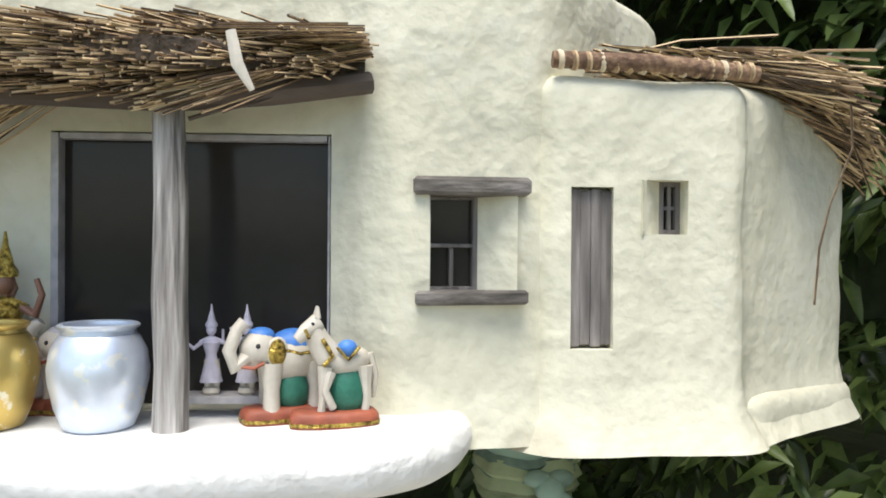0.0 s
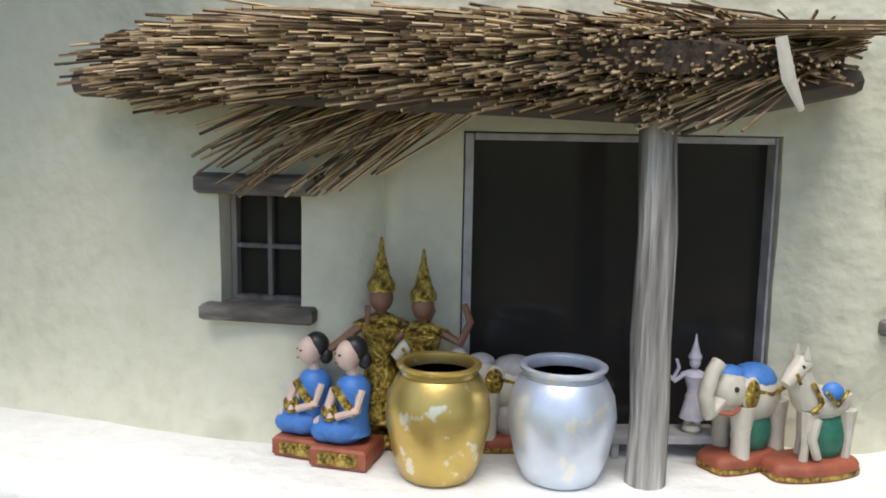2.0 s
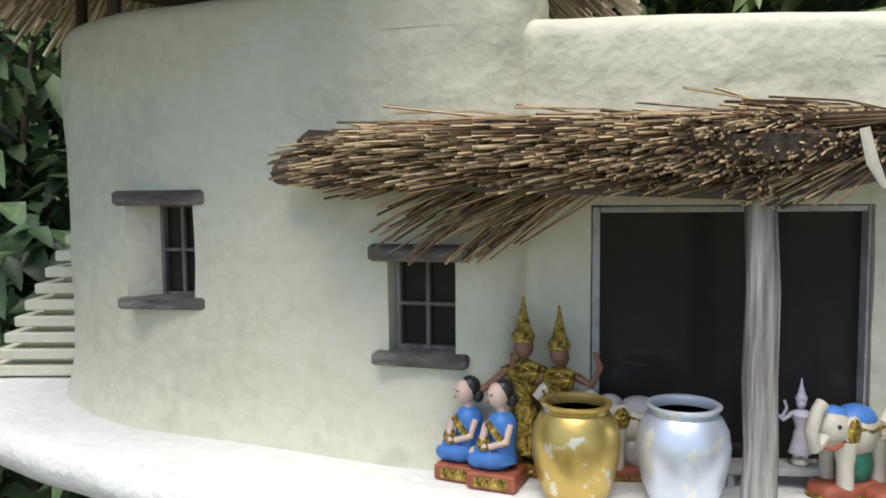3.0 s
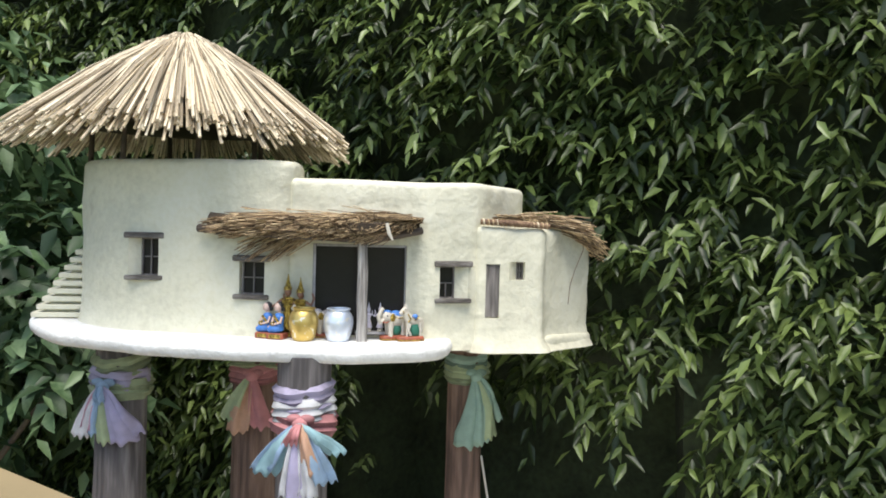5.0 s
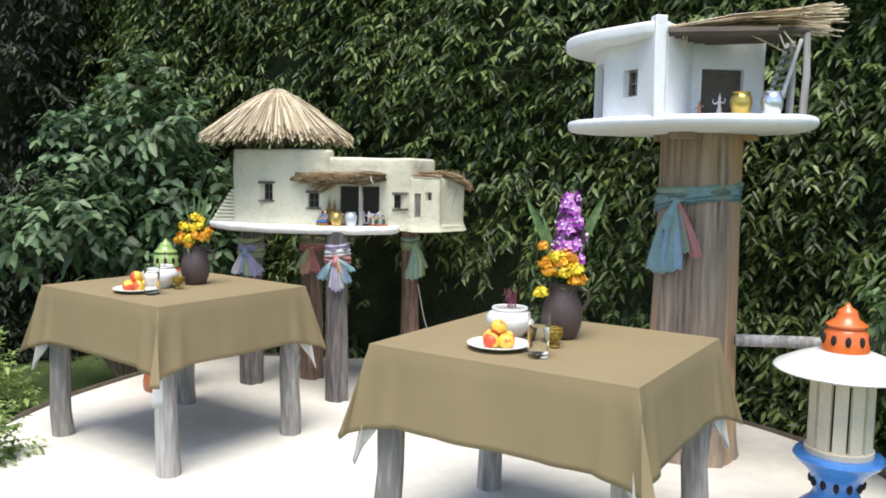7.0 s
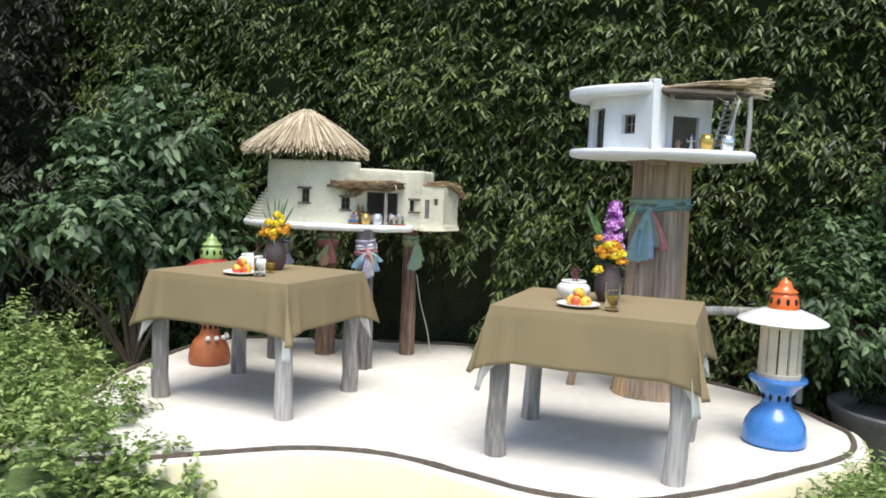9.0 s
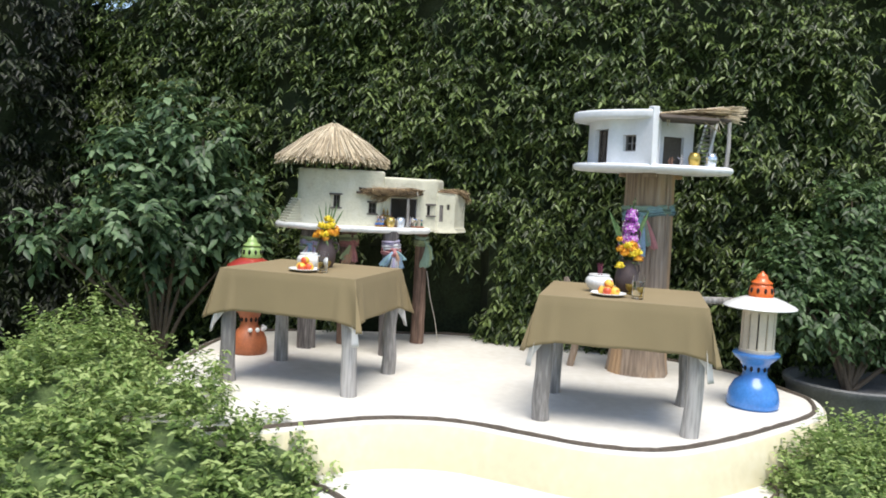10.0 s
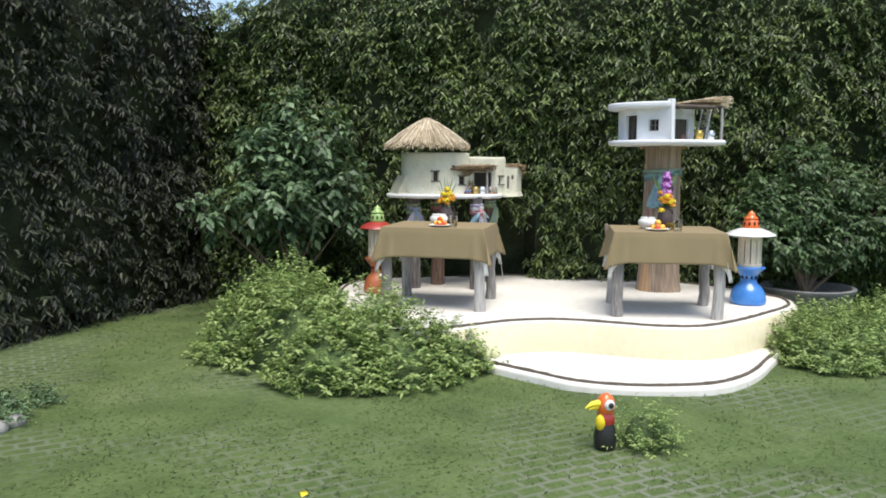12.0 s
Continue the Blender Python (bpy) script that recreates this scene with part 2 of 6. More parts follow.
GREYPOT = material("grey_cement_pot", (0.18, 0.18, 0.175), 0.85, vary=0.3, scale=6, fine=50, bump=0.3)
STONE = material("grey_stone", (0.30, 0.29, 0.27), 0.85, vary=0.3, scale=10, fine=60, bump=0.4)
SASH = {}
for sash_name, sash_rgb in (("teal", (0.20, 0.42, 0.46)), ("pink", (0.62, 0.28, 0.36)), ("lilac", (0.46, 0.40, 0.60)), ("lime", (0.38, 0.48, 0.20)), ("green", (0.24, 0.42, 0.30)), ("white", (0.70, 0.70, 0.70)), ("blue", (0.28, 0.46, 0.66)), ("red", (0.55, 0.14, 0.14)), ("orange", (0.60, 0.30, 0.14))):
    sash_rgb = tuple(0.72 * c + 0.28 * 0.5 for c in sash_rgb)
    SASH[sash_name] = leafy(sash_name + "_gauze", sash_rgb, tuple(min(1, c * 1.25) for c in sash_rgb), 0.7, 0.3)


# ---- mesh building ----
class Builder:
    """Collects vertices and faces of one mesh; mats holds its materials."""

    def __init__(self, *mats):
        self.v, self.f, self.m, self.mats, self.cur = [], [], [], list(mats), 0

    def use(self, mat):
        if mat not in self.mats:
            self.mats.append(mat)
        self.cur = self.mats.index(mat)
        return self

    def add(self, verts, faces):
        k = len(self.v)
        self.v += [tuple(p) for p in verts]
        self.f += [tuple(k + i for i in f) for f in faces]
        self.m += [self.cur] * len(faces)
        return self

    def box(self, c, size, rz=0.0, m=None, bevel=0.12):
        hx, hy, hz = (s / 2 for s in size)
        b = min(hx, hy, hz) * bevel * 2
        mat = m if m is not None else Matrix.Translation(c) @ Matrix.Rotation(rz, 4, "Z")
        vs, fs = [], []
        for z, i in ((-hz, b), (-hz + b, 0), (hz - b, 0), (hz, b)):
            for sx, sy in ((-1, -1), (1, -1), (1, 1), (-1, 1)):
                ax, ay = hx - i, hy - i
                vs.append((sx * ax, sy * ay, z))
        for r in range(3):
            for k in range(4):
                fs.append((r * 4 + k, r * 4 + (k + 1) % 4, r * 4 + 4 + (k + 1) % 4, r * 4 + 4 + k))
        fs += [(3, 2, 1, 0), (12, 13, 14, 15)]
        return self.add([mat @ Vector(p) for p in vs], fs)

    def lathe(self, profile, c=(0, 0, 0), seg=32, m=None, wob=0.0):
        mat = m if m is not None else Matrix.Translation(c)
        vs, fs = [], []
        for j, (r, z) in enumerate(profile):
            for k in range(seg):
                a = 2 * math.pi * k / seg
                rr = r * (1 + wob * noise.noise(Vector((math.cos(a) * 2, math.sin(a) * 2, z * 9))))
                vs.append(mat @ Vector((rr * math.cos(a), rr * math.sin(a), z)))
        for j in range(len(profile) - 1):
            for k in range(seg):
                k2 = (k + 1) % seg
                fs.append((j * seg + k, j * seg + k2, (j + 1) * seg + k2, (j + 1) * seg + k))
        if profile[0][0] > 1e-6:
            fs.append(tuple(reversed(range(seg))))
        if profile[-1][0] > 1e-6:
            fs.append(tuple((len(profile) - 1) * seg + k for k in range(seg)))
        return self.add(vs, fs)

    def tube(self, pts, radii, seg=8, flat=1.0):
        pts = [Vector(p) for p in pts]
        if not isinstance(radii, (list, tuple)):
            radii = [radii] * len(pts)
        vs, fs = [], []
        run = (pts[-1] - pts[0]).normalized()
        for i, p in enumerate(pts):
            d = (pts[min(i + 1, len(pts) - 1)] - pts[max(i - 1, 0)]).normalized()
            s = d.cross(Vector((0, 0, 1)) if abs(run.z) < 0.75 else Vector((0, 1, 0))).normalized()
            n = s.cross(d)
            for k in range(seg):
                a = 2 * math.pi * k / seg
                vs.append(p + radii[i] * (math.cos(a) * s + flat * math.sin(a) * n))
        for i in range(len(pts) - 1):
            for k in range(seg):
                k2 = (k + 1) % seg
                fs.append((i * seg + k, i * seg + k2, (i + 1) * seg + k2, (i + 1) * seg + k))
        fs += [tuple(reversed(range(seg))), tuple((len(pts) - 1) * seg + k for k in range(seg))]
        return self.add(vs, fs)

    def ball(self, c, r, seg=14, rings=9, m=None):
        if not isinstance(r, (list, tuple)):
            r = (r, r, r)
        mat = (m if m is not None else Matrix.Translation(c)) @ Matrix.Diagonal((*r, 1))
        prof = [(math.sin(math.pi * j / rings), -math.cos(math.pi * j / rings)) for j in range(1, rings)]
        vs = [mat @ Vector((p * math.cos(2 * math.pi * k / seg), p * math.sin(2 * math.pi * k / seg), z)) for p, z in prof for k in range(seg)]
        fs = []
        for j in range(rings - 2):
            for k in range(seg):
                k2 = (k + 1) % seg
                fs.append((j * seg + k, j * seg + k2, (j + 1) * seg + k2, (j + 1) * seg + k))
        n = len(vs)
        vs += [mat @ Vector((0, 0, -1)), mat @ Vector((0, 0, 1))]
        for k in range(seg):
            k2 = (k + 1) % seg
            fs.append((n, k2, k))
            fs.append((n + 1, (rings - 2) * seg + k, (rings - 2) * seg + k2))
        return self.add(vs, fs)

    def prism(self, outline, z0, z1, round_top=0.0, round_bottom=0.0, waves=0.0):
        """A slab from a plan outline, its edges rounded."""
        levels = []
        nb = 5 if round_bottom else 1
        for j in range(nb):
            a = (j / max(nb - 1, 1)) * math.pi / 2
            levels.append((round_bottom * (1 - math.sin(a)), z0 + round_bottom * (1 - math.cos(a))))
        ntp = 5 if round_top else 1
        for j in range(ntp):
            a = (j / max(ntp - 1, 1)) * math.pi / 2
            levels.append((round_top * (1 - math.cos(a)), z1 - round_top * (1 - math.sin(a))))
        n = len(outline)
        nor = outline_normals(outline)
        vs, fs = [], []
        for ins, z in levels:
            for (x, y), (nx, ny) in zip(outline, nor):
                w = waves * noise.noise(Vector((x * 9, y * 9, 3.1)))
                vs.append((x - nx * ins, y - ny * ins, z + w))
        L = len(levels)
        for j in range(L - 1):
            for k in range(n):
                k2 = (k + 1) % n
                fs.append((j * n + k, j * n + k2, (j + 1) * n + k2, (j + 1) * n + k))
        fs += [tuple(reversed(range(n))), tuple((L - 1) * n + k for k in range(n))]
        return self.add(vs, fs)

    def done(self, name, parent=None, label="", smooth=True, m=None):
        me = bpy.data.meshes.new(name)
        me.from_pydata(self.v, [], self.f)
        for mt in self.mats:
            me.materials.append(mt)
        me.polygons.foreach_set("material_index", self.m)
        me.polygons.foreach_set("use_smooth", [smooth] * len(self.f))
        me.update()
        if smooth:
            me.set_sharp_from_angle(angle=radians(42))
        ob = new(name, me)
        if parent is not None:
            ob.parent = parent
        if m is not None:
            ob.matrix_basis = m
        if label:
            ob["label"] = label
        return ob


def outline_normals(o):
    n, out = len(o), []
    area = sum(o[i][0] * o[(i + 1) % n][1] - o[(i + 1) % n][0] * o[i][1] for i in range(n))
    s = 1 if area > 0 else -1
    for i in range(n):
        dx, dy = o[(i + 1) % n][0] - o[i - 1][0], o[(i + 1) % n][1] - o[i - 1][1]
        q = math.hypot(dx, dy) or 1
        out.append((s * dy / q, -s * dx / q))
    return out


def smooth_loop(ctrl, steps=8):
    """A closed Catmull-Rom curve, counter-clockwise."""
    n, out = len(ctrl), []
    for i in range(n):
        p0, p1, p2, p3 = (Vector(ctrl[(i + k) % n]) for k in (-1, 0, 1, 2))
        for j in range(steps):
            t = j / steps
            p = 0.5 * (2 * p1 + (p2 - p0) * t + (2 * p0 - 5 * p1 + 4 * p2 - p3) * t * t + (3 * p1 - p0 - 3 * p2 + p3) * t ** 3)
            out.append((p.x, p.y))
    area = sum(out[i][0] * out[(i + 1) % len(out)][1] - out[(i + 1) % len(out)][0] * out[i][1] for i in range(len(out)))
    return out if area > 0 else out[::-1]


def smooth_line(ctrl, steps=8):
    pts = [Vector(p) for p in ctrl]
    out = []
    for i in range(len(pts) - 1):
        p0, p1, p2, p3 = pts[max(i - 1, 0)], pts[i], pts[i + 1], pts[min(i + 2, len(pts) - 1)]
        for j in range(steps):
            t = j / steps
            out.append(0.5 * (2 * p1 + (p2 - p0) * t + (2 * p0 - 5 * p1 + 4 * p2 - p3) * t * t + (3 * p1 - p0 - 3 * p2 + p3) * t ** 3))
    return out + [pts[-1]]


def thing(name, label, category, x=0, y=0, z=0, rz=0, group="", kind=""):
    ob = new(name)
    ob.matrix_basis = pose(x, y, z, 0, 0, rz)
    ob.empty_display_size = 0.1
    return tagged(ob, label, category, group, kind)


def cut(ob, cutters):
    """Cuts boxes (given as matrices of a unit cube) out of a mesh object."""
    made = []
    for m in cutters:
        me = bpy.data.meshes.new("cutter")
        b = bmesh.new()
        bmesh.ops.create_cube(b, size=1.0, matrix=m)
        b.to_mesh(me)
        b.free()
        c = new("cutter", me)
        md = ob.modifiers.new("cut", "BOOLEAN")
        md.operation, md.object, md.solver = "DIFFERENCE", c, "EXACT"
        made.append(c)
    bpy.context.view_layer.update()
    dg = bpy.context.evaluated_depsgraph_get()
    fresh = bpy.data.meshes.new_from_object(ob.evaluated_get(dg))
    ob.modifiers.clear()
    old = ob.data
    ob.data = fresh
    bpy.data.meshes.remove(old)
    for c in made:
        me = c.data
        bpy.data.objects.remove(c)
        bpy.data.meshes.remove(me)
    ob.data.polygons.foreach_set("use_smooth", [True] * len(ob.data.polygons))
    ob.data.set_sharp_from_angle(angle=radians(42))
    return ob


def wall_shell(name, outline, z0, z1, mat, parent, thick=0.03, flare=0.0, batter=0.0, lump=0.0042, cutters=(), rnd=0.018, solid=False):
    """A hollow wall round a plan outline: rounded parapet, uneven hand-shaped faces."""
    n, nor = len(outline), outline_normals(outline)
    levels = []
    steps = max(6, int((z1 - z0) / 0.03))
    for j in range(steps + 1):
        f = j / steps
        levels.append((-flare * max(0, 1 - f * 5) ** 2 + batter * f, z0 + (z1 - rnd - z0) * f))
    for j in range(1, 5):
        a = j / 4 * math.pi / 2
        levels.append((batter + rnd * (1 - math.cos(a)), z1 - rnd + rnd * math.sin(a)))
    for j in range(0, 0 if solid else 4):
        a = j / 3 * math.pi / 2
        levels.append((batter + thick - rnd * (1 - math.sin(a)) * 0.5, z1 - rnd * 0.7 * (1 - math.cos(a))))
    if not solid:
        levels.append((thick + batter, z0))
    vs, fs = [], []
    for ins, z in levels:
        for (x, y), (nx, ny) in zip(outline, nor):
            w = lump * (noise.noise(Vector((x * 11, y * 11, z * 11))) + 0.5 * noise.noise(Vector((x * 31, y * 31, z * 31))))
            top = 0.004 * noise.noise(Vector((x * 7, y * 7, 0.7))) if z > z1 - 0.04 else 0
            vs.append((x - nx * (ins + w), y - ny * (ins + w), z + top))
    L = len(levels)
    for j in range(L - 1 if solid else L):
        for k in range(n):
            k2, j2 = (k + 1) % n, (j + 1) % L
            fs.append((j * n + k, j * n + k2, j2 * n + k2, j2 * n + k))
    if solid:
        fs += [tuple(reversed(range(n))), tuple((L - 1) * n + k for k in range(n))]
    b = Builder(mat)
    b.add(vs, fs)
    ob = b.done(name, parent)
    return cut(ob, cutters) if cutters else ob


def straws(b, pairs, r0, r1, sag=0.0, seg=4):
    """Thin stalks from (start, end) pairs, each slightly bent."""
    for a, e in pairs:
        a, e = Vector(a), Vector(e)
        mid = (a + e) / 2 + Vector((0, 0, sag))
        b.tube([a, mid, e], [r0, (r0 + r1) / 2, r1], seg)


# ---- leaves: many folded blades in one mesh ----
def leaf_mesh(name, base, direction, normal, length, width, mat, parent=None, fold=0.25, droop=0.15):
    """base, direction, normal: arrays (n, 3); a pointed leaf of six triangles each."""
    n = len(base)
    side = np.cross(direction, normal)
    side /= np.linalg.norm(side, axis=1)[:, None] + 1e-9
    nor = np.cross(side, direction)
    L, W = length[:, None], width[:, None]
    down = np.array([0, 0, -1.0])
    p = [base,
         base + direction * L * 0.38 + side * W * 0.5 + nor * W * fold,
         base + direction * L * 0.42 + down * L * droop * 0.2,
         base + direction * L * 0.38 - side * W * 0.5 + nor * W * fold,
         base + direction * L * 0.75 + side * W * 0.28 + nor * W * fold * 0.5 + down * L * droop * 0.6,
         base + direction * L * 0.75 - side * W * 0.28 + nor * W * fold * 0.5 + down * L * droop * 0.6,
         base + direction * L + down * L * droop]
    verts = np.stack(p, 1).reshape(-1, 3)
    tri = np.array([(0, 2, 1), (0, 3, 2), (1, 2, 4), (2, 3, 5), (2, 6, 4), (2, 5, 6)])
    faces = (np.arange(n)[:, None, None] * 7 + tri[None]).reshape(-1, 3)
    me = bpy.data.meshes.new(name)
    me.vertices.add(len(verts))
    me.vertices.foreach_set("co", verts.ravel().astype(np.float32))
    me.loops.add(len(faces) * 3)
    me.loops.foreach_set("vertex_index", faces.ravel().astype(np.int32))
    me.polygons.add(len(faces))
    me.polygons.foreach_set("loop_start", np.arange(0, len(faces) * 3, 3, dtype=np.int32))
    me.polygons.foreach_set("use_smooth", np.ones(len(faces), dtype=bool))
    me.materials.append(mat)
    me.update(calc_edges=True)
    ob = new(name, me)
    if parent is not None:
        ob.parent = parent
    return ob


def unit(a):
    return a / (np.linalg.norm(a, axis=1)[:, None] + 1e-9)


def sprigs(rng, roots, heading, count, reach, leaf, spread=0.6, down=0.5):
    """Leaves along short hanging twigs that start at roots and head outwards: base, direction, normal, length, width."""
    n = len(roots)
    k = np.tile((np.arange(count) + 0.5) / count, n)
    r = np.repeat(roots, count, 0)
    hd = np.repeat(heading, count, 0)
    rc = np.repeat(reach * rng.uniform(0.6, 1.3, n), count)
    drop = np.repeat(rng.uniform(0.3, 1.0, n) * down, count)
    pos = r + hd * (k * rc)[:, None]
    pos[:, 2] -= drop * rc * k ** 2
    flip = np.where(np.tile(np.arange(count) % 2, n) == 0, 1.0, -1.0)
    sd = np.cross(hd, np.array([0, 0, 1.0]))
    sd = unit(sd)
    dirn = unit(hd * 0.55 + sd * (flip * spread)[:, None] + rng.normal(0, 0.28, hd.shape) + np.array([0, 0, -1.0]) * (0.25 + drop * 0.8)[:, None])
    nor = unit(hd * 0.5 + np.array([0, 0, 1.0]) + rng.normal(0, 0.35, hd.shape))
    ln = leaf * rng.uniform(0.65, 1.25, len(pos))
    return pos, dirn, nor, ln, ln * rng.uniform(0.29, 0.42, len(pos))


# ---- ground, terrace, step ----
RNG = np.random.default_rng(4)
LAWN = -0.31
b = Builder(GRASS)
gx = np.concatenate([[-900, -200, -60, -20], np.linspace(-12, 8, 81), [20, 60, 200, 900]])
gy = np.concatenate([[-900, -200, -60, -20], np.linspace(-10, 6, 65), [20, 60, 200, 900]])
gv = [(x, y, LAWN + 0.02 * noise.noise(Vector((x * 0.9, y * 0.9, 0))) * (abs(x) < 13)) for y in gy for x in gx]
nx = len(gx)
gf = [(j * nx + i, j * nx + i + 1, (j + 1) * nx + i + 1, (j + 1) * nx + i) for j in range(len(gy) - 1) for i in range(nx - 1)]
b.add(gv, gf)
tagged(b.done("ground"), "green clipped lawn with worn patches", "lawn", kind="structure")

EDGE = [(-2.45, -0.55), (-2.08, -0.98), (-1.73, -1.17), (-1.35, -1.37), (-1.10, -1.68), (-1.01, -2.07), (-0.93, -2.44), (-0.72, -2.76), (-0.32, -2.95), (0.24, -3.10), (0.80, -3.20), (1.20, -3.10), (1.40, -2.90), (1.75, -2.30), (1.75, -1.2), (1.35, -0.1), (0.95, 0.35), (0.3, 1.0), (-0.3, 1.25), (-1.2, 0.75), (-1.75, 0.2)]
terrace_line = smooth_loop(EDGE, 8)
b = Builder(FLOOR)
b.prism(terrace_line, LAWN - 0.1, 0.0, round_top=0.02)
tagged(b.done("terrace_floor"), "pale cream cement terrace with a curved edge", "terrace", kind="structure")
b = Builder(RISER)
rise = terrace_line
nr = outline_normals(rise)
lo = [(x + 0.012 * n[0], y + 0.012 * n[1]) for (x, y), n in zip(rise, nr)]
vs = [(x, y, -0.02) for x, y in lo] + [(x + n[0] * 0.05, y + n[1] * 0.05, -0.25) for (x, y), n in zip(lo, nr)] + [(x + n[0] * 0.05, y + n[1] * 0.05, LAWN - 0.1) for (x, y), n in zip(lo, nr)] + [(x - n[0] * 0.011, y - n[1] * 0.011, -0.012) for (x, y), n in zip(lo, nr)]
m_ = len(lo)
fs = [(r0 * m_ + k, r0 * m_ + (k + 1) % m_, r1 * m_ + (k + 1) % m_, r1 * m_ + k) for r0, r1 in ((2, 1), (1, 0), (0, 3)) for k in range(m_)]
b.add(vs, fs)
tagged(b.done("terrace_riser"), "cream yellow cement riser of the terrace", "step", kind="structure")
STEP = [(-1.83, -1.15), (-1.90, -1.45), (-1.97, -1.80), (-2.03, -2.15), (-1.95, -2.50), (-1.76, -2.82), (-1.50, -3.08), (-1.10, -3.22), (-0.6, -3.25), (0.0, -3.2), (0.1, -2.6), (-0.6, -2.0), (-1.0, -1.0), (-1.5, -0.9)]
step_line = smooth_loop(STEP, 8)
b = Builder(FLOOR)
b.prism(step_line, LAWN - 0.1, -0.25, round_top=0.03)
tagged(b.done("lower_step"), "pale cement lower step with a rounded lip", "step", kind="structure")


def cord(name, loop, inset, z, r, keep):
    ln = outline_normals(loop)
    pts = [(x - inset * n[0], y - inset * n[1]) for (x, y), n in zip(loop, ln)]
    pts = [p for p in pts if keep(p)]
    start = max(range(len(pts)), key=lambda i: math.dist(pts[i], pts[i - 1]))
    pts = pts[start:] + pts[:start]
    b = Builder(CORD)
    b.tube([(x, y, z + 0.003 * noise.noise(Vector((x * 20, y * 20, 0)))) for x, y in pts], [r * (1 + 0.3 * noise.noise(Vector((x * 14, y * 14, 5)))) for x, y in pts], 6)
    tagged(b.done(name), "dark rope-like edging strip set in the cement", "edging", kind="structure")


cord("trim_terrace", terrace_line, 0.06, 0.004, 0.016, lambda p: not (p[0] > 0.2 and p[1] > 0.55))
cord("trim_step", step_line, 0.06, -0.246, 0.016, lambda p: p[0] < -1.3 and p[1] < -1.2 or p[1] < -3.0)

# grass blades where the lawn is seen near
n_bl = 42000
bx = RNG.uniform(-7.2, 1.5, n_bl)
by = RNG.uniform(-5.2, 2.9, n_bl)
ok = np.ones(n_bl, bool)
for loop in (np.array(smooth_loop([(x * 1.03, y * 1.03) for x, y in EDGE], 3)), np.array(smooth_loop(STEP, 3))):
    ins = np.zeros(n_bl, bool)
    for i in range(len(loop)):
        (x1, y1), (x2, y2) = loop[i], loop[i - 1]
        crosses = ((y1 > by) != (y2 > by)) & (bx < (x2 - x1) * (by - y1) / (y2 - y1 + 1e-12) + x1)
        ins ^= crosses
    ok &= ~ins
ok &= np.array([noise.noise(Vector((x * 1.1, y * 1.1, 2))) + 0.5 * noise.noise(Vector((x * 5, y * 5, 6))) > -0.22 for x, y in zip(bx, by)])
bx, by = bx[ok], by[ok]
dirs = unit(np.stack([RNG.normal(0, 1.0, len(bx)), RNG.normal(0, 1.0, len(bx)), np.full(len(bx), 0.45)], 1))
lawn_blades = leaf_mesh("grass", np.stack([bx, by, np.full(len(bx), LAWN)], 1), dirs, unit(RNG.normal(0, 0.3, (len(bx), 3)) + np.array([0, 0, 1.0])), RNG.uniform(0.018, 0.042, len(bx)), RNG.uniform(0.005, 0.009, len(bx)), BLADE)
tagged(lawn_blades, "short green grass blades of the lawn", "grass", kind="stuff")

# ---- hedges ----
HD = Vector((0.445, -0.895, 0)).normalized()
HN = Vector((-0.895, -0.445, 0)).normalized()
HA = Vector((0.337, 0.707, 0))
CORNER = HA - HD * 2.5 - HN * 0.13
LD = Vector((-0.985, -0.17, 0)).normalized()
LN = Vector((0.17, -0.985, 0)).normalized()


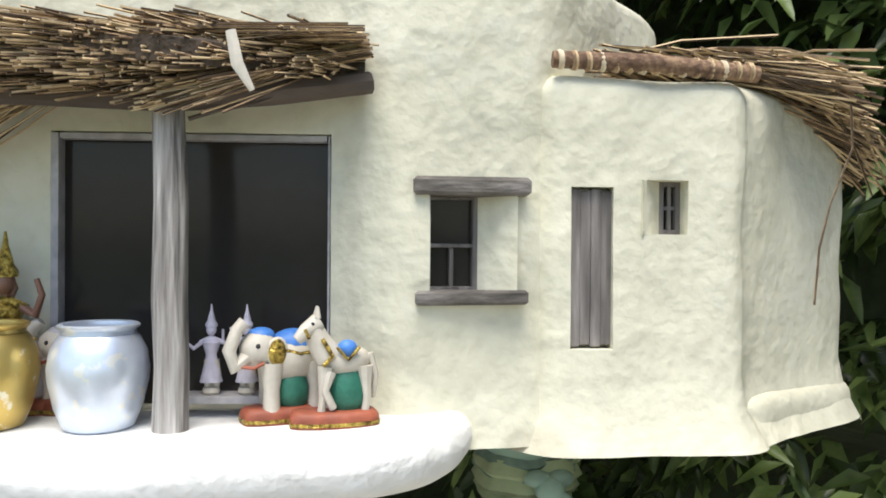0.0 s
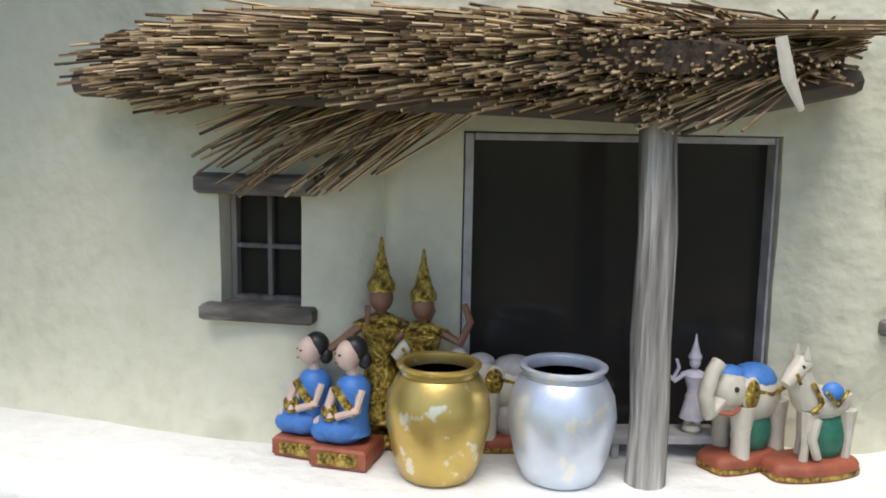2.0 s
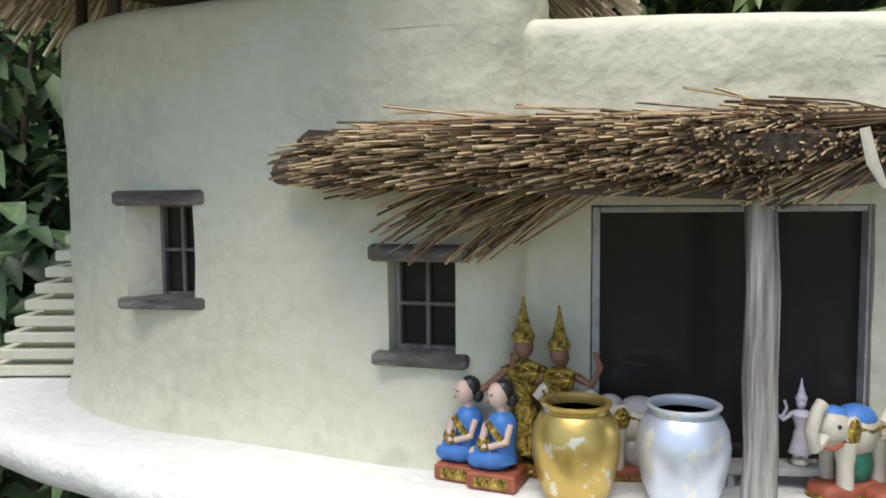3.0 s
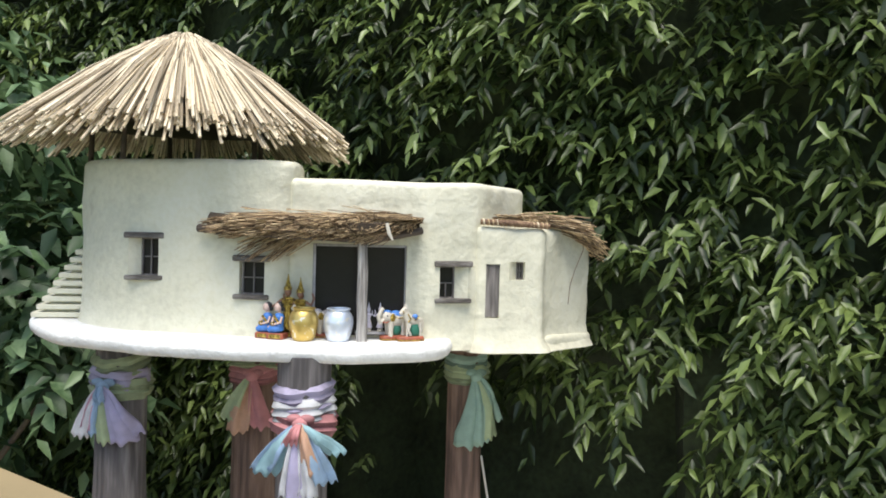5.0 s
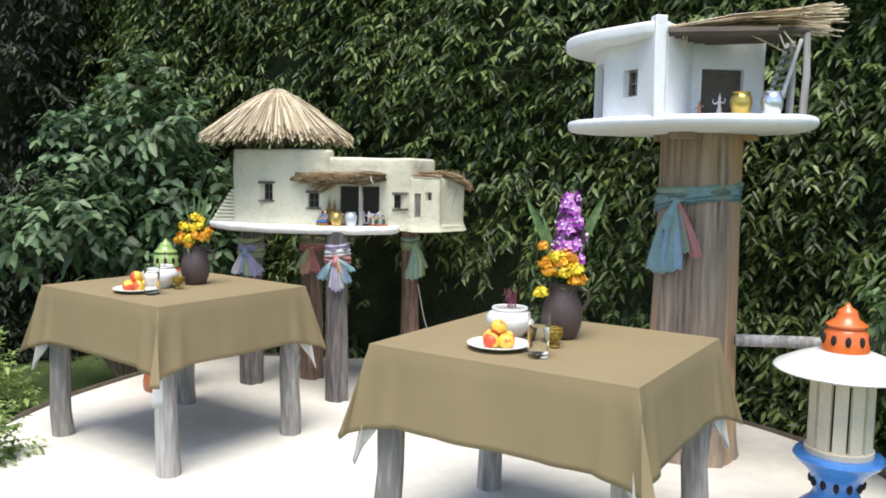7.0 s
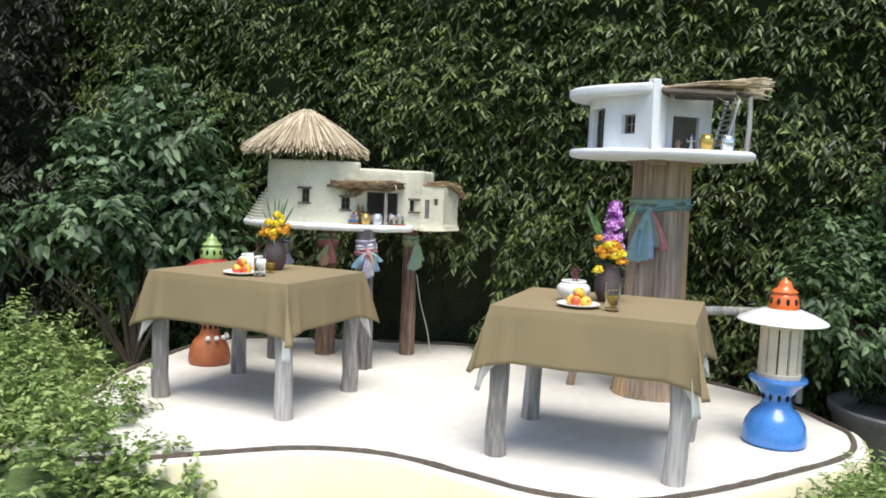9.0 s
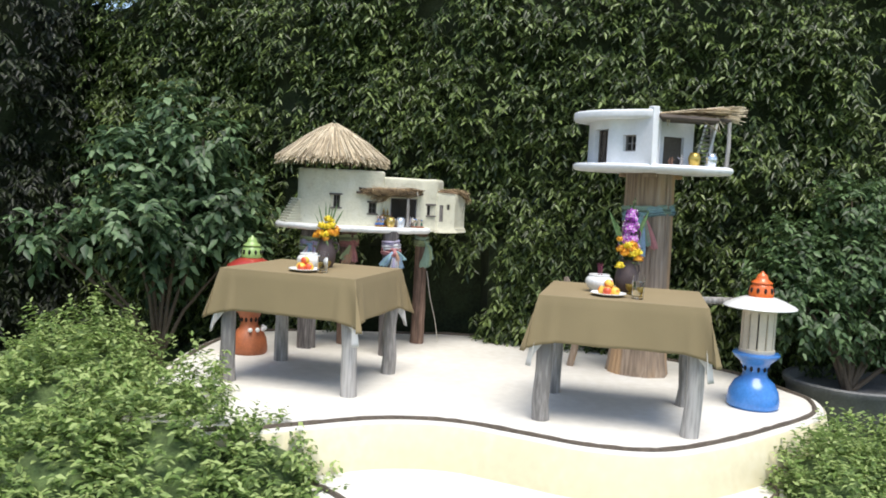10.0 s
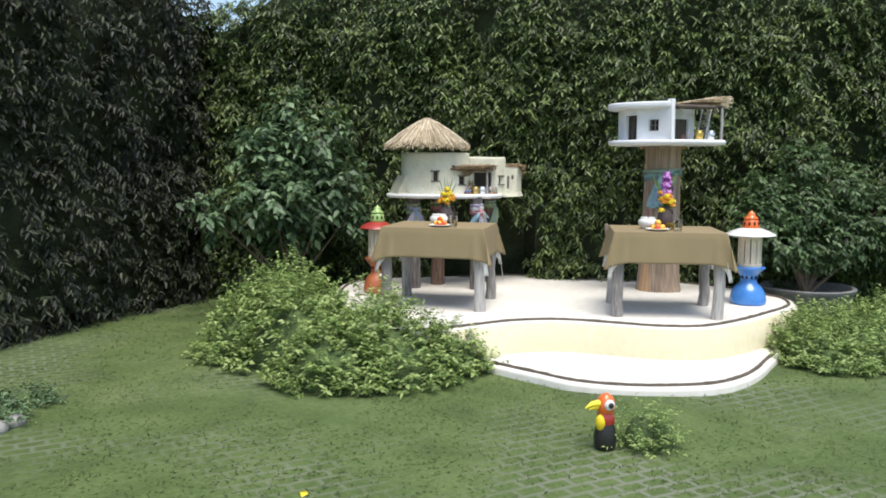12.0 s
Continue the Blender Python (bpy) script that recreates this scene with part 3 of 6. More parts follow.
def hedge(name, start, along, out, length, top, mat, sprig_count, leaf, label, dip=0.0, hollow=(0, 0, 0)):
    ob = thing(name, label, "hedge", kind="stuff")
    # added dark sheet behind the leaves, painted as the hedge's inner shade
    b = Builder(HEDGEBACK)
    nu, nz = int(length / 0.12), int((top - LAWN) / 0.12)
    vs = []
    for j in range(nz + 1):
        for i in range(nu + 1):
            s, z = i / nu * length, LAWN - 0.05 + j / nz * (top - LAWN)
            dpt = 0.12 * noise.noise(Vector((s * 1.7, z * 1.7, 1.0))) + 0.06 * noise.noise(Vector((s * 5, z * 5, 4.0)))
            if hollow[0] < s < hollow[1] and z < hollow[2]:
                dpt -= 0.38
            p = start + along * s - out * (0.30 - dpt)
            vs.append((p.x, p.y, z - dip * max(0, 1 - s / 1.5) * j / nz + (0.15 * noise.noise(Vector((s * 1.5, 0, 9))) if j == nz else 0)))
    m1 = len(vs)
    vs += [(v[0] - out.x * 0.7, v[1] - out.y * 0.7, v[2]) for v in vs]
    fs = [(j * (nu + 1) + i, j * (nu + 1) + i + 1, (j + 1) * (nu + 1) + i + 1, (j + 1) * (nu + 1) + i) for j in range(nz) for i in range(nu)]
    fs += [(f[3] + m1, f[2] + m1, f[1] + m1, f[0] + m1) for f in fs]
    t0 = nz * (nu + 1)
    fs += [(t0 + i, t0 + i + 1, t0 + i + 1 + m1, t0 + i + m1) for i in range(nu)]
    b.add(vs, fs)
    b.done("hedge_shade_core", ob)
    s = RNG.uniform(-0.1, length, sprig_count)
    z = LAWN + (RNG.uniform(0, 1, sprig_count)) * (top + 0.12 - dip * np.maximum(0, 1 - s / 1.5) - LAWN)
    dep = np.array([0.16 * noise.noise(Vector((a * 1.7, c * 1.7, 1.0))) + 0.10 * noise.noise(Vector((a * 4.5, c * 4.5, 4.0))) for a, c in zip(s, z)])
    keep = RNG.uniform(-0.5, 0.5, sprig_count) < np.array([0.35 + noise.noise(Vector((a * 2.2, c * 2.2, 7.0))) for a, c in zip(s, z)])
    ragged = np.array([0.22 * noise.noise(Vector((a * 3.1, c * 3.1, 2.0))) for a, c in zip(s, z)])
    keep &= ~((s > hollow[0] + ragged) & (s < hollow[1] + ragged) & (z < hollow[2] + ragged))
    s, z, dep = s[keep], z[keep], dep[keep]
    off = -0.28 + dep + RNG.uniform(0, 0.16, len(s))
    roots = np.array(start) + np.outer(s, along) + np.outer(off, out)
    roots[:, 2] = z
    head = unit(np.outer(np.ones(len(s)), out) + np.outer(RNG.normal(0, 0.5, len(s)), along) + np.stack([np.zeros(len(s)), np.zeros(len(s)), RNG.normal(0.1, 0.4, len(s))], 1))
    pos, dr, nr_, ln, wd = sprigs(RNG, roots, head, 9, 0.17, leaf, 0.75, 0.9)
    leaf_mesh("foliage", pos, dr, nr_, ln, wd, mat, ob)
    return ob


hedge("hedge_back", CORNER - HD * 0.2, HD, HN, 8.6, 3.36, HEDGE, 14500, 0.066, "tall dense dark green hedge of pointed drooping leaves", dip=0.42, hollow=(2.75, 3.95, 0.78))
# leaves here carry the side's shade in their colour
hedge("hedge_side", CORNER + LD * -0.3, LD, LN, 8.0, 3.45, HEDGESHADE, 6200, 0.075, "tall shaded dark green hedge closing the lawn", dip=0.35)

# ---- first miniature house: u runs along its front, d towards the viewer's side ----
PO, UX, NX = Vector((0.16, -0.232)), Vector((0.905, -0.425)), Vector((-0.425, -0.905))
H1_TURN = math.atan2(UX.y, UX.x)
FLOOR1 = 1.003
house = thing("miniature_house", "cream plaster miniature spirit house with thatched roofs on a white platform", "spirit house", PO.x, PO.y, 0, math.degrees(H1_TURN))
# inside the house's own frame x = u, y = -d


def uv(ctrl):
    return [(u, -d) for u, d in ctrl]


platform_line = smooth_loop(uv([(-0.90, -0.50), (-0.845, -0.33), (-0.73, -0.17), (-0.56, -0.07), (-0.40, 0.0), (-0.24, 0.045), (-0.10, 0.062), (0.03, 0.066), (0.14, 0.045), (0.205, 0.0), (0.232, -0.07), (0.22, -0.16), (0.3, -0.25), (0.5, -0.38), (0.42, -0.6), (0.1, -0.7), (-0.3, -0.78), (-0.62, -0.78), (-0.83, -0.67)]), 8)
b = Builder(PLATFORM)
b.prism(platform_line, FLOOR1 - 0.045, FLOOR1, 0.019, 0.024, 0.006)
b.done("platform", house, "white rounded plaster platform")

TOWER = smooth_loop(uv([(-0.745, -0.44), (-0.70, -0.30), (-0.60, -0.205), (-0.50, -0.165), (-0.40, -0.13), (-0.31, -0.095), (-0.22, -0.075), (-0.165, -0.10), (-0.15, -0.20), (-0.17, -0.45), (-0.30, -0.66), (-0.52, -0.72), (-0.68, -0.62)]), 8)
BLOCK = smooth_loop(uv([(-0.19, -0.125), (-0.13, -0.082), (0.0, -0.076), (0.10, -0.074), (0.145, -0.058), (0.175, -0.052), (0.235, -0.066), (0.30, -0.085), (0.37, -0.17), (0.455, -0.29), (0.44, -0.40), (0.30, -0.55), (0.0, -0.60), (-0.25, -0.50)]), 8)
ANNEX = smooth_loop(uv([(0.285, -0.12), (0.295, -0.072), (0.335, -0.066), (0.39, -0.070), (0.445, -0.071), (0.464, -0.078), (0.476, -0.094), (0.525, -0.133), (0.60, -0.185), (0.628, -0.225), (0.59, -0.30), (0.48, -0.36), (0.36, -0.28)]), 8)


def cutter(u, d, z, w, h, turn, depth=0.12):
    return pose(PO.x, PO.y, 0, 0, 0, math.degrees(H1_TURN)) @ pose(u, -d, z, 0, 0, turn) @ Matrix.Diagonal((w, depth, h, 1))


W1 = (-0.534, -0.174, 1.186, 0.070, 0.096, -6)
W2 = (-0.265, -0.082, 1.144, 0.062, 0.084, -12)
W3 = (0.228, -0.062, 1.142, 0.070, 0.082, 8)
W4 = (0.396, -0.070, 1.174, 0.037, 0.046, 1)
DOORA = (0.331, -0.066, 1.122, 0.036, 0.137, 0)
GATE = (-0.003, -0.076, 1.118, 0.230, 0.228, 0)
wall_shell("tower_wall", TOWER, FLOOR1 - 0.012, 1.432, PLASTER, house, flare=0.014, cutters=[cutter(*W1), cutter(*W2)])
wall_shell("main_wall", BLOCK, FLOOR1 - 0.03, 1.392, PLASTER, house, flare=0.012, cutters=[cutter(*W2), cutter(*W3), cutter(*GATE, depth=0.1)])
wall_shell("annex_wall", ANNEX, 0.968, 1.285, PLASTER, house, flare=0.022, cutters=[cutter(*W4, depth=0.07), cutter(*DOORA, depth=0.04)], solid=True)
b = Builder(PLASTER)
b.prism([(x * 0.985 - 0.006, y) for x, y in TOWER], 1.385, 1.400)
b.done("tower_roof_slab", house)
b = Builder(PLASTER)
b.prism([(x * 0.985, y * 0.985 + 0.003) for x, y in BLOCK], 1.352, 1.366)
b.done("main_roof_slab", house)
b = Builder(PLASTER)
b.prism([(x * 0.99 + 0.004, y * 0.98 + 0.003) for x, y in ANNEX], 1.255, 1.266)
b.done("annex_roof_slab", house)
b = Builder(PLASTER)
b.prism([(x, y) for x, y in ANNEX], 0.972, 0.985)
b.done("annex_floor", house)


skirt = []
for (x, y), (nx_, ny_) in zip(ANNEX, outline_normals(ANNEX)):
    w = max(0.0, min(1.0, (x - 0.452) / 0.03)) * (y < 0.30)
    skirt.append((x + nx_ * (0.016 * w - 0.004), y + ny_ * (0.016 * w - 0.004)))
b = Builder(PLASTER)
b.prism(skirt, 0.962, 1.006, 0.016, 0.012, 0.006)
b.done("base_skirt", house)


def mini_window(name, u, d, z, w, h, turn, frame_w, shift, bars, lintel=True, deep=0.024, up=0.0):
    """Opening with a wooden frame set back in it; the plaster jamb fills the side that is left over."""
    win = new(name)
    win.parent = house
    win.matrix_basis = pose(u, -d, z, 0, 0, turn)
    fx = shift
    fw, t = frame_w, 0.0042
    b = Builder(GREYWOOD)
    for sx in (-1, 1):
        b.box((fx + sx * (fw / 2 - t / 2), deep, 0), (t, 0.008, h))
    for sz in (-1, 1):
        b.box((fx, deep, sz * (h / 2 - t / 2)), (fw - 2 * t, 0.008, t))
    if bars > 0:
        b.box((fx, deep, up), (fw - 2 * t, 0.006, 0.0034))
        b.box((fx, deep, (up - h / 2) / 2 if bars == 1 else 0), (0.0034, 0.0055, h / 2 + up - t if bars == 1 else h - 2 * t))
    b.done("window_frame", win)
    b = Builder(PANE)
    b.box((fx, deep + 0.006, 0), (fw, 0.003, h))
    b.done("pane", win, "dark window glass")
    # splayed jambs
    for sx in (-1, 1):
        gap = (w / 2 - sx * fx) - fw / 2
        if gap > 0.004:
            x0, x1 = sx * w / 2, fx + sx * fw / 2
            b = Builder(PLASTER)
            vs = [(x0 + sx * 0.004, -0.004, -h / 2), (x1, deep - 0.004, -h / 2), (x1, deep + 0.02, -h / 2), (x0 + sx * 0.004, deep + 0.02, -h / 2)]
            vs += [(p[0], p[1], h / 2) for p in vs]
            b.add(vs, [(0, 1, 5, 4), (1, 2, 6, 5), (2, 3, 7, 6), (3, 0, 4, 7), (3, 2, 1, 0), (4, 5, 6, 7)])
            b.done("jamb", win)
    if lintel:
        for nm, zz, ww, hh in (("lintel", h / 2 + 0.006, w + 0.028, 0.015), ("sill", -h / 2 - 0.004, w + 0.024, 0.012)):
            b = Builder(LINTEL)
            b.box((0, 0.006, zz), (ww, 0.032, hh), 0.0, None, 0.18)
            ob = b.done(nm, win)
            for v in ob.data.vertices:
                v.co.z += 0.0012 * noise.noise(Vector((v.co.x * 120, v.co.y * 90, u * 9)))
    return win


mini_window("window", *W1, 0.048, 0.010, 2)
mini_window("window", *W2, 0.060, 0.0, 2)
mini_window("window", *W3, 0.045, -0.012, 1, up=-0.002)
mini_window("window", *W4, 0.019, 0.009, 2, lintel=False)

door = new("door")
door.parent = house
door.matrix_basis = pose(DOORA[0], -DOORA[1], DOORA[2])
for i in range(4):
    b = Builder(GREYWOOD)
    b.box((-0.0135 + 0.009 * i, 0.010 + 0.0008 * (i % 2), 0), (0.0086, 0.007, 0.134 - 0.003 * (i % 2)))
    b.done("door_plank", door)

gate = new("doorway")
gate.parent = house
gate.matrix_basis = pose(GATE[0], -GATE[1], GATE[2])
b = Builder(GREYSTONE)
for x in (-0.111, 0.113):
    b.box((x, 0.008, 0), (0.006 if x < 0 else 0.002, 0.014, 0.226))
b.box((0.002, 0.008, 0.1105), (0.218, 0.014, 0.005))
b.done("door_frame", gate, "weathered grey timber door frame")
b = Builder(PANE)
b.box((0, 0.018, 0), (0.228, 0.004, 0.226))
b.done("dark_glass", gate, "dark glass behind the frame")
# added sheet behind the glass, coloured as the unlit room
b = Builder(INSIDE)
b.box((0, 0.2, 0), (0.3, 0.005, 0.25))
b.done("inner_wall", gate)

# stair at the tower's flank
stair = new("outside_stair")
stair.parent = house
for i in range(9):
    b = Builder(PLASTER)
    k = i / 8
    wdt = 0.150 - 0.105 * k
    b.box((-0.752 - wdt / 2 + 0.03, 0.46 + 0.02 * k, FLOOR1 + 0.0105 + 0.0212 * i), (wdt, 0.16, 0.0135), 0.06)
    b.box((-0.752 - wdt / 2 + 0.037, 0.47 + 0.02 * k, FLOOR1 + 0.0105 + 0.0212 * i - 0.0105), (wdt - 0.014, 0.14, 0.0075), 0.06)
    b.done("stair_step", stair)

# conical reed roof on short posts
roof = new("tower_roof")
roof.parent = house
APX = Vector((-0.485, 0.42, 1.807))
# added dark cone under the reeds, painted as the shade between them
b = Builder(STRAWSHADE)
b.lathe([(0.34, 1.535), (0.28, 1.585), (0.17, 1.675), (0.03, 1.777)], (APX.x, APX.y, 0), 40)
b.done("roof_shade_core", roof)
b = Builder(REED)
rr = random.Random(5)
pr = []
for i in range(2100):
    a = rr.uniform(0, 2 * math.pi)
    lay = rr.random()
    s = 0.02 + 0.10 * lay
    L = 0.385 + 0.075 * rr.random() - 0.07 * (lay > 0.75)
    jig = rr.gauss(0, 0.085)
    z0 = APX.z - 0.045 * (s / 0.1) - 0.018 * rr.random()
    st = (APX.x + s * math.cos(a), APX.y + s * math.sin(a), z0)
    en = (APX.x + L * math.cos(a + jig), APX.y + L * math.sin(a + jig), APX.z - 0.320 + 0.065 * rr.random() - 0.03 * (L - 0.40) / 0.05)
    pr.append((st, en))
straws(b, pr, 0.0026, 0.0036, 0.016, 5)
tagged(b.done("reed_thatch", roof, "pale reed thatch"), kind="stuff")
for a in (0.6, 1.9, 3.3, 4.2, 5.0, 5.7):
    b = Builder(DARKWOOD)
    x, y = APX.x + 0.24 * math.cos(a), APX.y + 0.22 * math.sin(a)
    b.tube([(x, y, 1.41), (x + 0.003, y, 1.49), (x, y, 1.63)], [0.008, 0.007, 0.007], 8)
    b.done("roof_post", roof)

# porch: post, beams and brown straw
porch = new("porch")
porch.parent = house
b = Builder(MINIWOOD)
b.tube([(0.001, 0, FLOOR1 - 0.002), (0.002, 0, 1.05), (0.0, 0, 1.10), (0.001, 0, 1.17), (-0.002, 0.002, 1.24)], [0.0135, 0.0128, 0.0132, 0.0125, 0.0118], 14)
b.done("porch_post", porch, "split weathered grey timber post")
b = Builder(DARKWOOD)
b.tube([(-0.395, 0.105, 1.262), (-0.25, 0.03, 1.256), (-0.1, 0.006, 1.251), (0.0, 0.0, 1.248), (0.07, 0.02, 1.256), (0.145, 0.045, 1.270)], [0.010, 0.010, 0.010, 0.011, 0.010, 0.009], 8)
b.done("beam", porch)
b = Builder(DARKWOOD)
b.tube([(-0.345, 0.135, 1.298), (0.14, 0.072, 1.300)], [0.007, 0.007], 8)
b.done("wall_batten", porch)
b = Builder(STRAW)
pr = []
bunches = [(rr.random(), rr.random(), rr.gauss(0, 0.024), rr.gauss(0, 0.006), rr.gauss(0, 0.008)) for i in range(240)]
for i in range(3900):
    bk, bl, bu, bz, by = rr.choice(bunches)
    k = min(1, max(0, bk + rr.gauss(0, 0.010)))
    u0 = -0.325 + 0.465 * k + rr.gauss(0, 0.005)
    lay = min(1, max(0, bl + rr.gauss(0, 0.10)))
    st = (u0 + 0.10 + 0.09 * (1 - k) * rr.random() if u0 < 0.0 else min(0.148, u0 + 0.06 * rr.random()), 0.10 + 0.03 * rr.random(), 1.286 + 0.020 * lay)
    front = 0.125 * max(0, min(1, (-0.08 - u0) / 0.30)) ** 1.2
    pull = bu + rr.gauss(0, 0.006) - 0.03 * min(1, k * 2.5) + 0.02 * (1 - min(1, k * 2.5))
    yy = -0.048 + by + front + 0.016 * rr.random() + (0.05 * max(0, (u0 - 0.02) / 0.12))
    ex = max(-0.393 + 0.016 * rr.random(), u0 - 0.02 - 0.04 * rr.random() + pull)
    pr.append((st, (ex, yy, 1.254 + 0.035 * lay + bz + rr.gauss(0, 0.003) + 0.01 * max(0, u0 / 0.14))))
# long stalks laid along the ridge
for i in range(330):
    u0 = rr.uniform(-0.36, -0.02)
    lay = rr.random()
    y0 = 0.085 - 0.10 * lay + 0.10 * max(0, (-0.1 - u0) / 0.26)
    pr.append(((u0 + rr.uniform(0.16, 0.34) if u0 < -0.2 else 0.145 - 0.02 * rr.random(), min(y0, 0.07) + 0.01 * rr.random(), 1.296 + 0.006 * rr.random()), (u0, y0, 1.300 - 0.012 * lay + rr.gauss(0, 0.004))))
# loose fan hanging below the beam
for i in range(95):
    u0 = rr.uniform(-0.30, -0.18)
    st = (u0 + 0.10, 0.04 + 0.03 * rr.random(), 1.262 + 0.01 * rr.random())
    en = (u0 + rr.gauss(0, 0.01), 0.022 + 0.05 * rr.random(), 1.238 - 0.052 * rr.random() + 0.02 * (u0 + 0.2))
    pr.append((st, en))
for i in range(16):
    u0 = rr.uniform(-0.30, 0.06)
    pr.append(((u0 + rr.uniform(0.06, 0.14), 0.07 - 0.03 * rr.random(), 1.300), (u0 - 0.03, 0.04 + 0.03 * rr.random(), 1.302 + 0.026 * rr.random())))
for i in range(80):
    pr.append(((0.135 + 0.012 * rr.random(), 0.03 + 0.02 * rr.random(), 1.288 + 0.012 * rr.random()), (-0.03 + rr.gauss(0.02, 0.025), -0.022, 1.232 + 0.03 * rr.random())))
straws(b, pr[::3], 0.0009, 0.0012, 0.005, 5)
straws(b, pr[1::3], 0.0007, 0.0009, 0.001, 4)
straws(b, pr[2::3], 0.0006, 0.0010, -0.002, 4)
tagged(b.done("straw_thatch", porch, "brown straw thatch with frayed ends"), kind="stuff")
# added dark slab: painted shade among the straw, also blocks light over the porch
b = Builder(STRAWSHADE)
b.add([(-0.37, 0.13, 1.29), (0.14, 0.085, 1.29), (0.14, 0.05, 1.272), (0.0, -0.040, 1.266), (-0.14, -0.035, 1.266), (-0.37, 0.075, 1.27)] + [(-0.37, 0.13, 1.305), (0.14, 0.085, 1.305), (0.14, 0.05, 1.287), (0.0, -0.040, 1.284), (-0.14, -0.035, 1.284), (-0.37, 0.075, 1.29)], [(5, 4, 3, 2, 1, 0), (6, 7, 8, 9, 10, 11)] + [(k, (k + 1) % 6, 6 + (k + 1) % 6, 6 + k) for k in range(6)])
b.done("thatch_shade_core", porch)
b = Builder(WHITEP)
b.tube([(0.052, -0.044, 1.287), (0.057, -0.046, 1.264), (0.067, -0.044, 1.246)], [0.0036, 0.0044, 0.002], 6, 0.35)
b.done("bamboo_sliver", porch, "pale split bamboo sliver")
b = Builder(DARKWOOD)
b.tube([(0.013, 0.0, 1.232), (0.035, 0.004, 1.240), (0.06, 0.01, 1.246), (0.09, 0.02, 1.258), (0.12, 0.03, 1.262)], 0.0018, 5)
b.done("twisted_twig", porch)

# annex eave
eave = new("annex_eave")
eave.parent = house
b = Builder(STRAW)
b.tube([(0.296, 0.068, 1.297), (0.38, 0.066, 1.295), (0.475, 0.075, 1.289)], [0.0072, 0.0076, 0.0074], 10)
b.mats[0] = ROLL
b.done("bound_roll", eave, "brown bound reed roll")
for i in range(15):
    b = Builder(STRAW if i % 3 else REED)
    x = 0.302 + i * 0.0118
    b.lathe([(0.0080, -0.0022), (0.0089, 0), (0.0080, 0.0022)], m=pose(x, 0.0665 + 0.0005 * i, 1.2965 - 0.0004 * i, 0, 84, 4), seg=10)
    b.done("binding_ring", eave)
b = Builder(STRAW)
pr = []
for i in range(420):
    k = rr.random()
    st = (0.33 + 0.17 * rr.random(), 0.09 + 0.10 * rr.random(), 1.297 + 0.02 * rr.random())
    en = (0.56 + 0.12 * k + rr.gauss(0, 0.012), 0.10 + 0.16 * k + rr.gauss(0, 0.02), 1.292 - 0.075 * k ** 1.3 + rr.gauss(0, 0.010))
    pr.append((st, en))
for i in range(14):
    pr.append(((0.55 + 0.04 * rr.random(), 0.13, 1.275), (0.64 + 0.05 * rr.random(), 0.2, 1.19 + 0.05 * rr.random())))
pr.append(((0.33, 0.1, 1.30), (0.50, 0.09, 1.327)))
straws(b, pr, 0.0012, 0.0013, 0.008, 4)
tagged(b.done("straw_fringe", eave, "loose drooping brown straw"), kind="stuff")
b = Builder(STRAW)
b.tube([(0.573, 0.10, 1.27), (0.575, 0.10, 1.23), (0.555, 0.10, 1.18), (0.540, 0.09, 1.14), (0.535, 0.088, 1.09)], 0.0011, 5)
b.done("hanging_stalk", eave)


# ---- log pillars under the first house ----
def local(u, d):
    p = PO + UX * u + NX * d
    return p.x, p.y


def log_pillar(x, y, top, r, label, wood, lean=0.0):
    b = Builder(wood)
    prof = [(r * 1.02, 0), (r, top * 0.3), (r * 0.97, top * 0.6), (r * 0.95, top)]
    b.lathe(prof, seg=20, wob=0.25)
    return tagged(b.done("log_pillar", m=pose(x, y, 0, 0, lean, 30 * x)), label, "pillar", "log pillars under the house")


PILLARS = [(local(-0.645, -0.43), 0.07), (local(-0.13, 0.0), 0.064), (local(0.33, -0.40), 0.055), (local(-0.28, -0.52), 0.07)]
for i, ((px_, py_), pr_) in enumerate(PILLARS):
    if i < 2:
        log_pillar(px_, py_, FLOOR1 - 0.03, pr_, "dark weathered grey round log pillar carrying the platform", PILLARWOOD)
    else:
        log_pillar(px_, py_, FLOOR1 - 0.03, pr_, "red-brown weathered round log pillar carrying the platform", REDPILLAR)


def gauze(ob, name, colour, point, rows=12, cols=13, thick=0.0016):
    """A thin cloth sheet; point(k, s) gives its place, k down the cloth and s across it."""
    b = Builder(SASH[colour])
    vs = [point(j / (rows - 1), q / (cols - 1) - 0.5) for j in range(rows) for q in range(cols)]
    b.add(vs, [(j * cols + q, j * cols + q + 1, (j + 1) * cols + q + 1, (j + 1) * cols + q) for j in range(rows - 1) for q in range(cols - 1)])
    t = b.done(name, ob)
    t.modifiers.new("thickness", "SOLIDIFY").thickness = thick
    return t


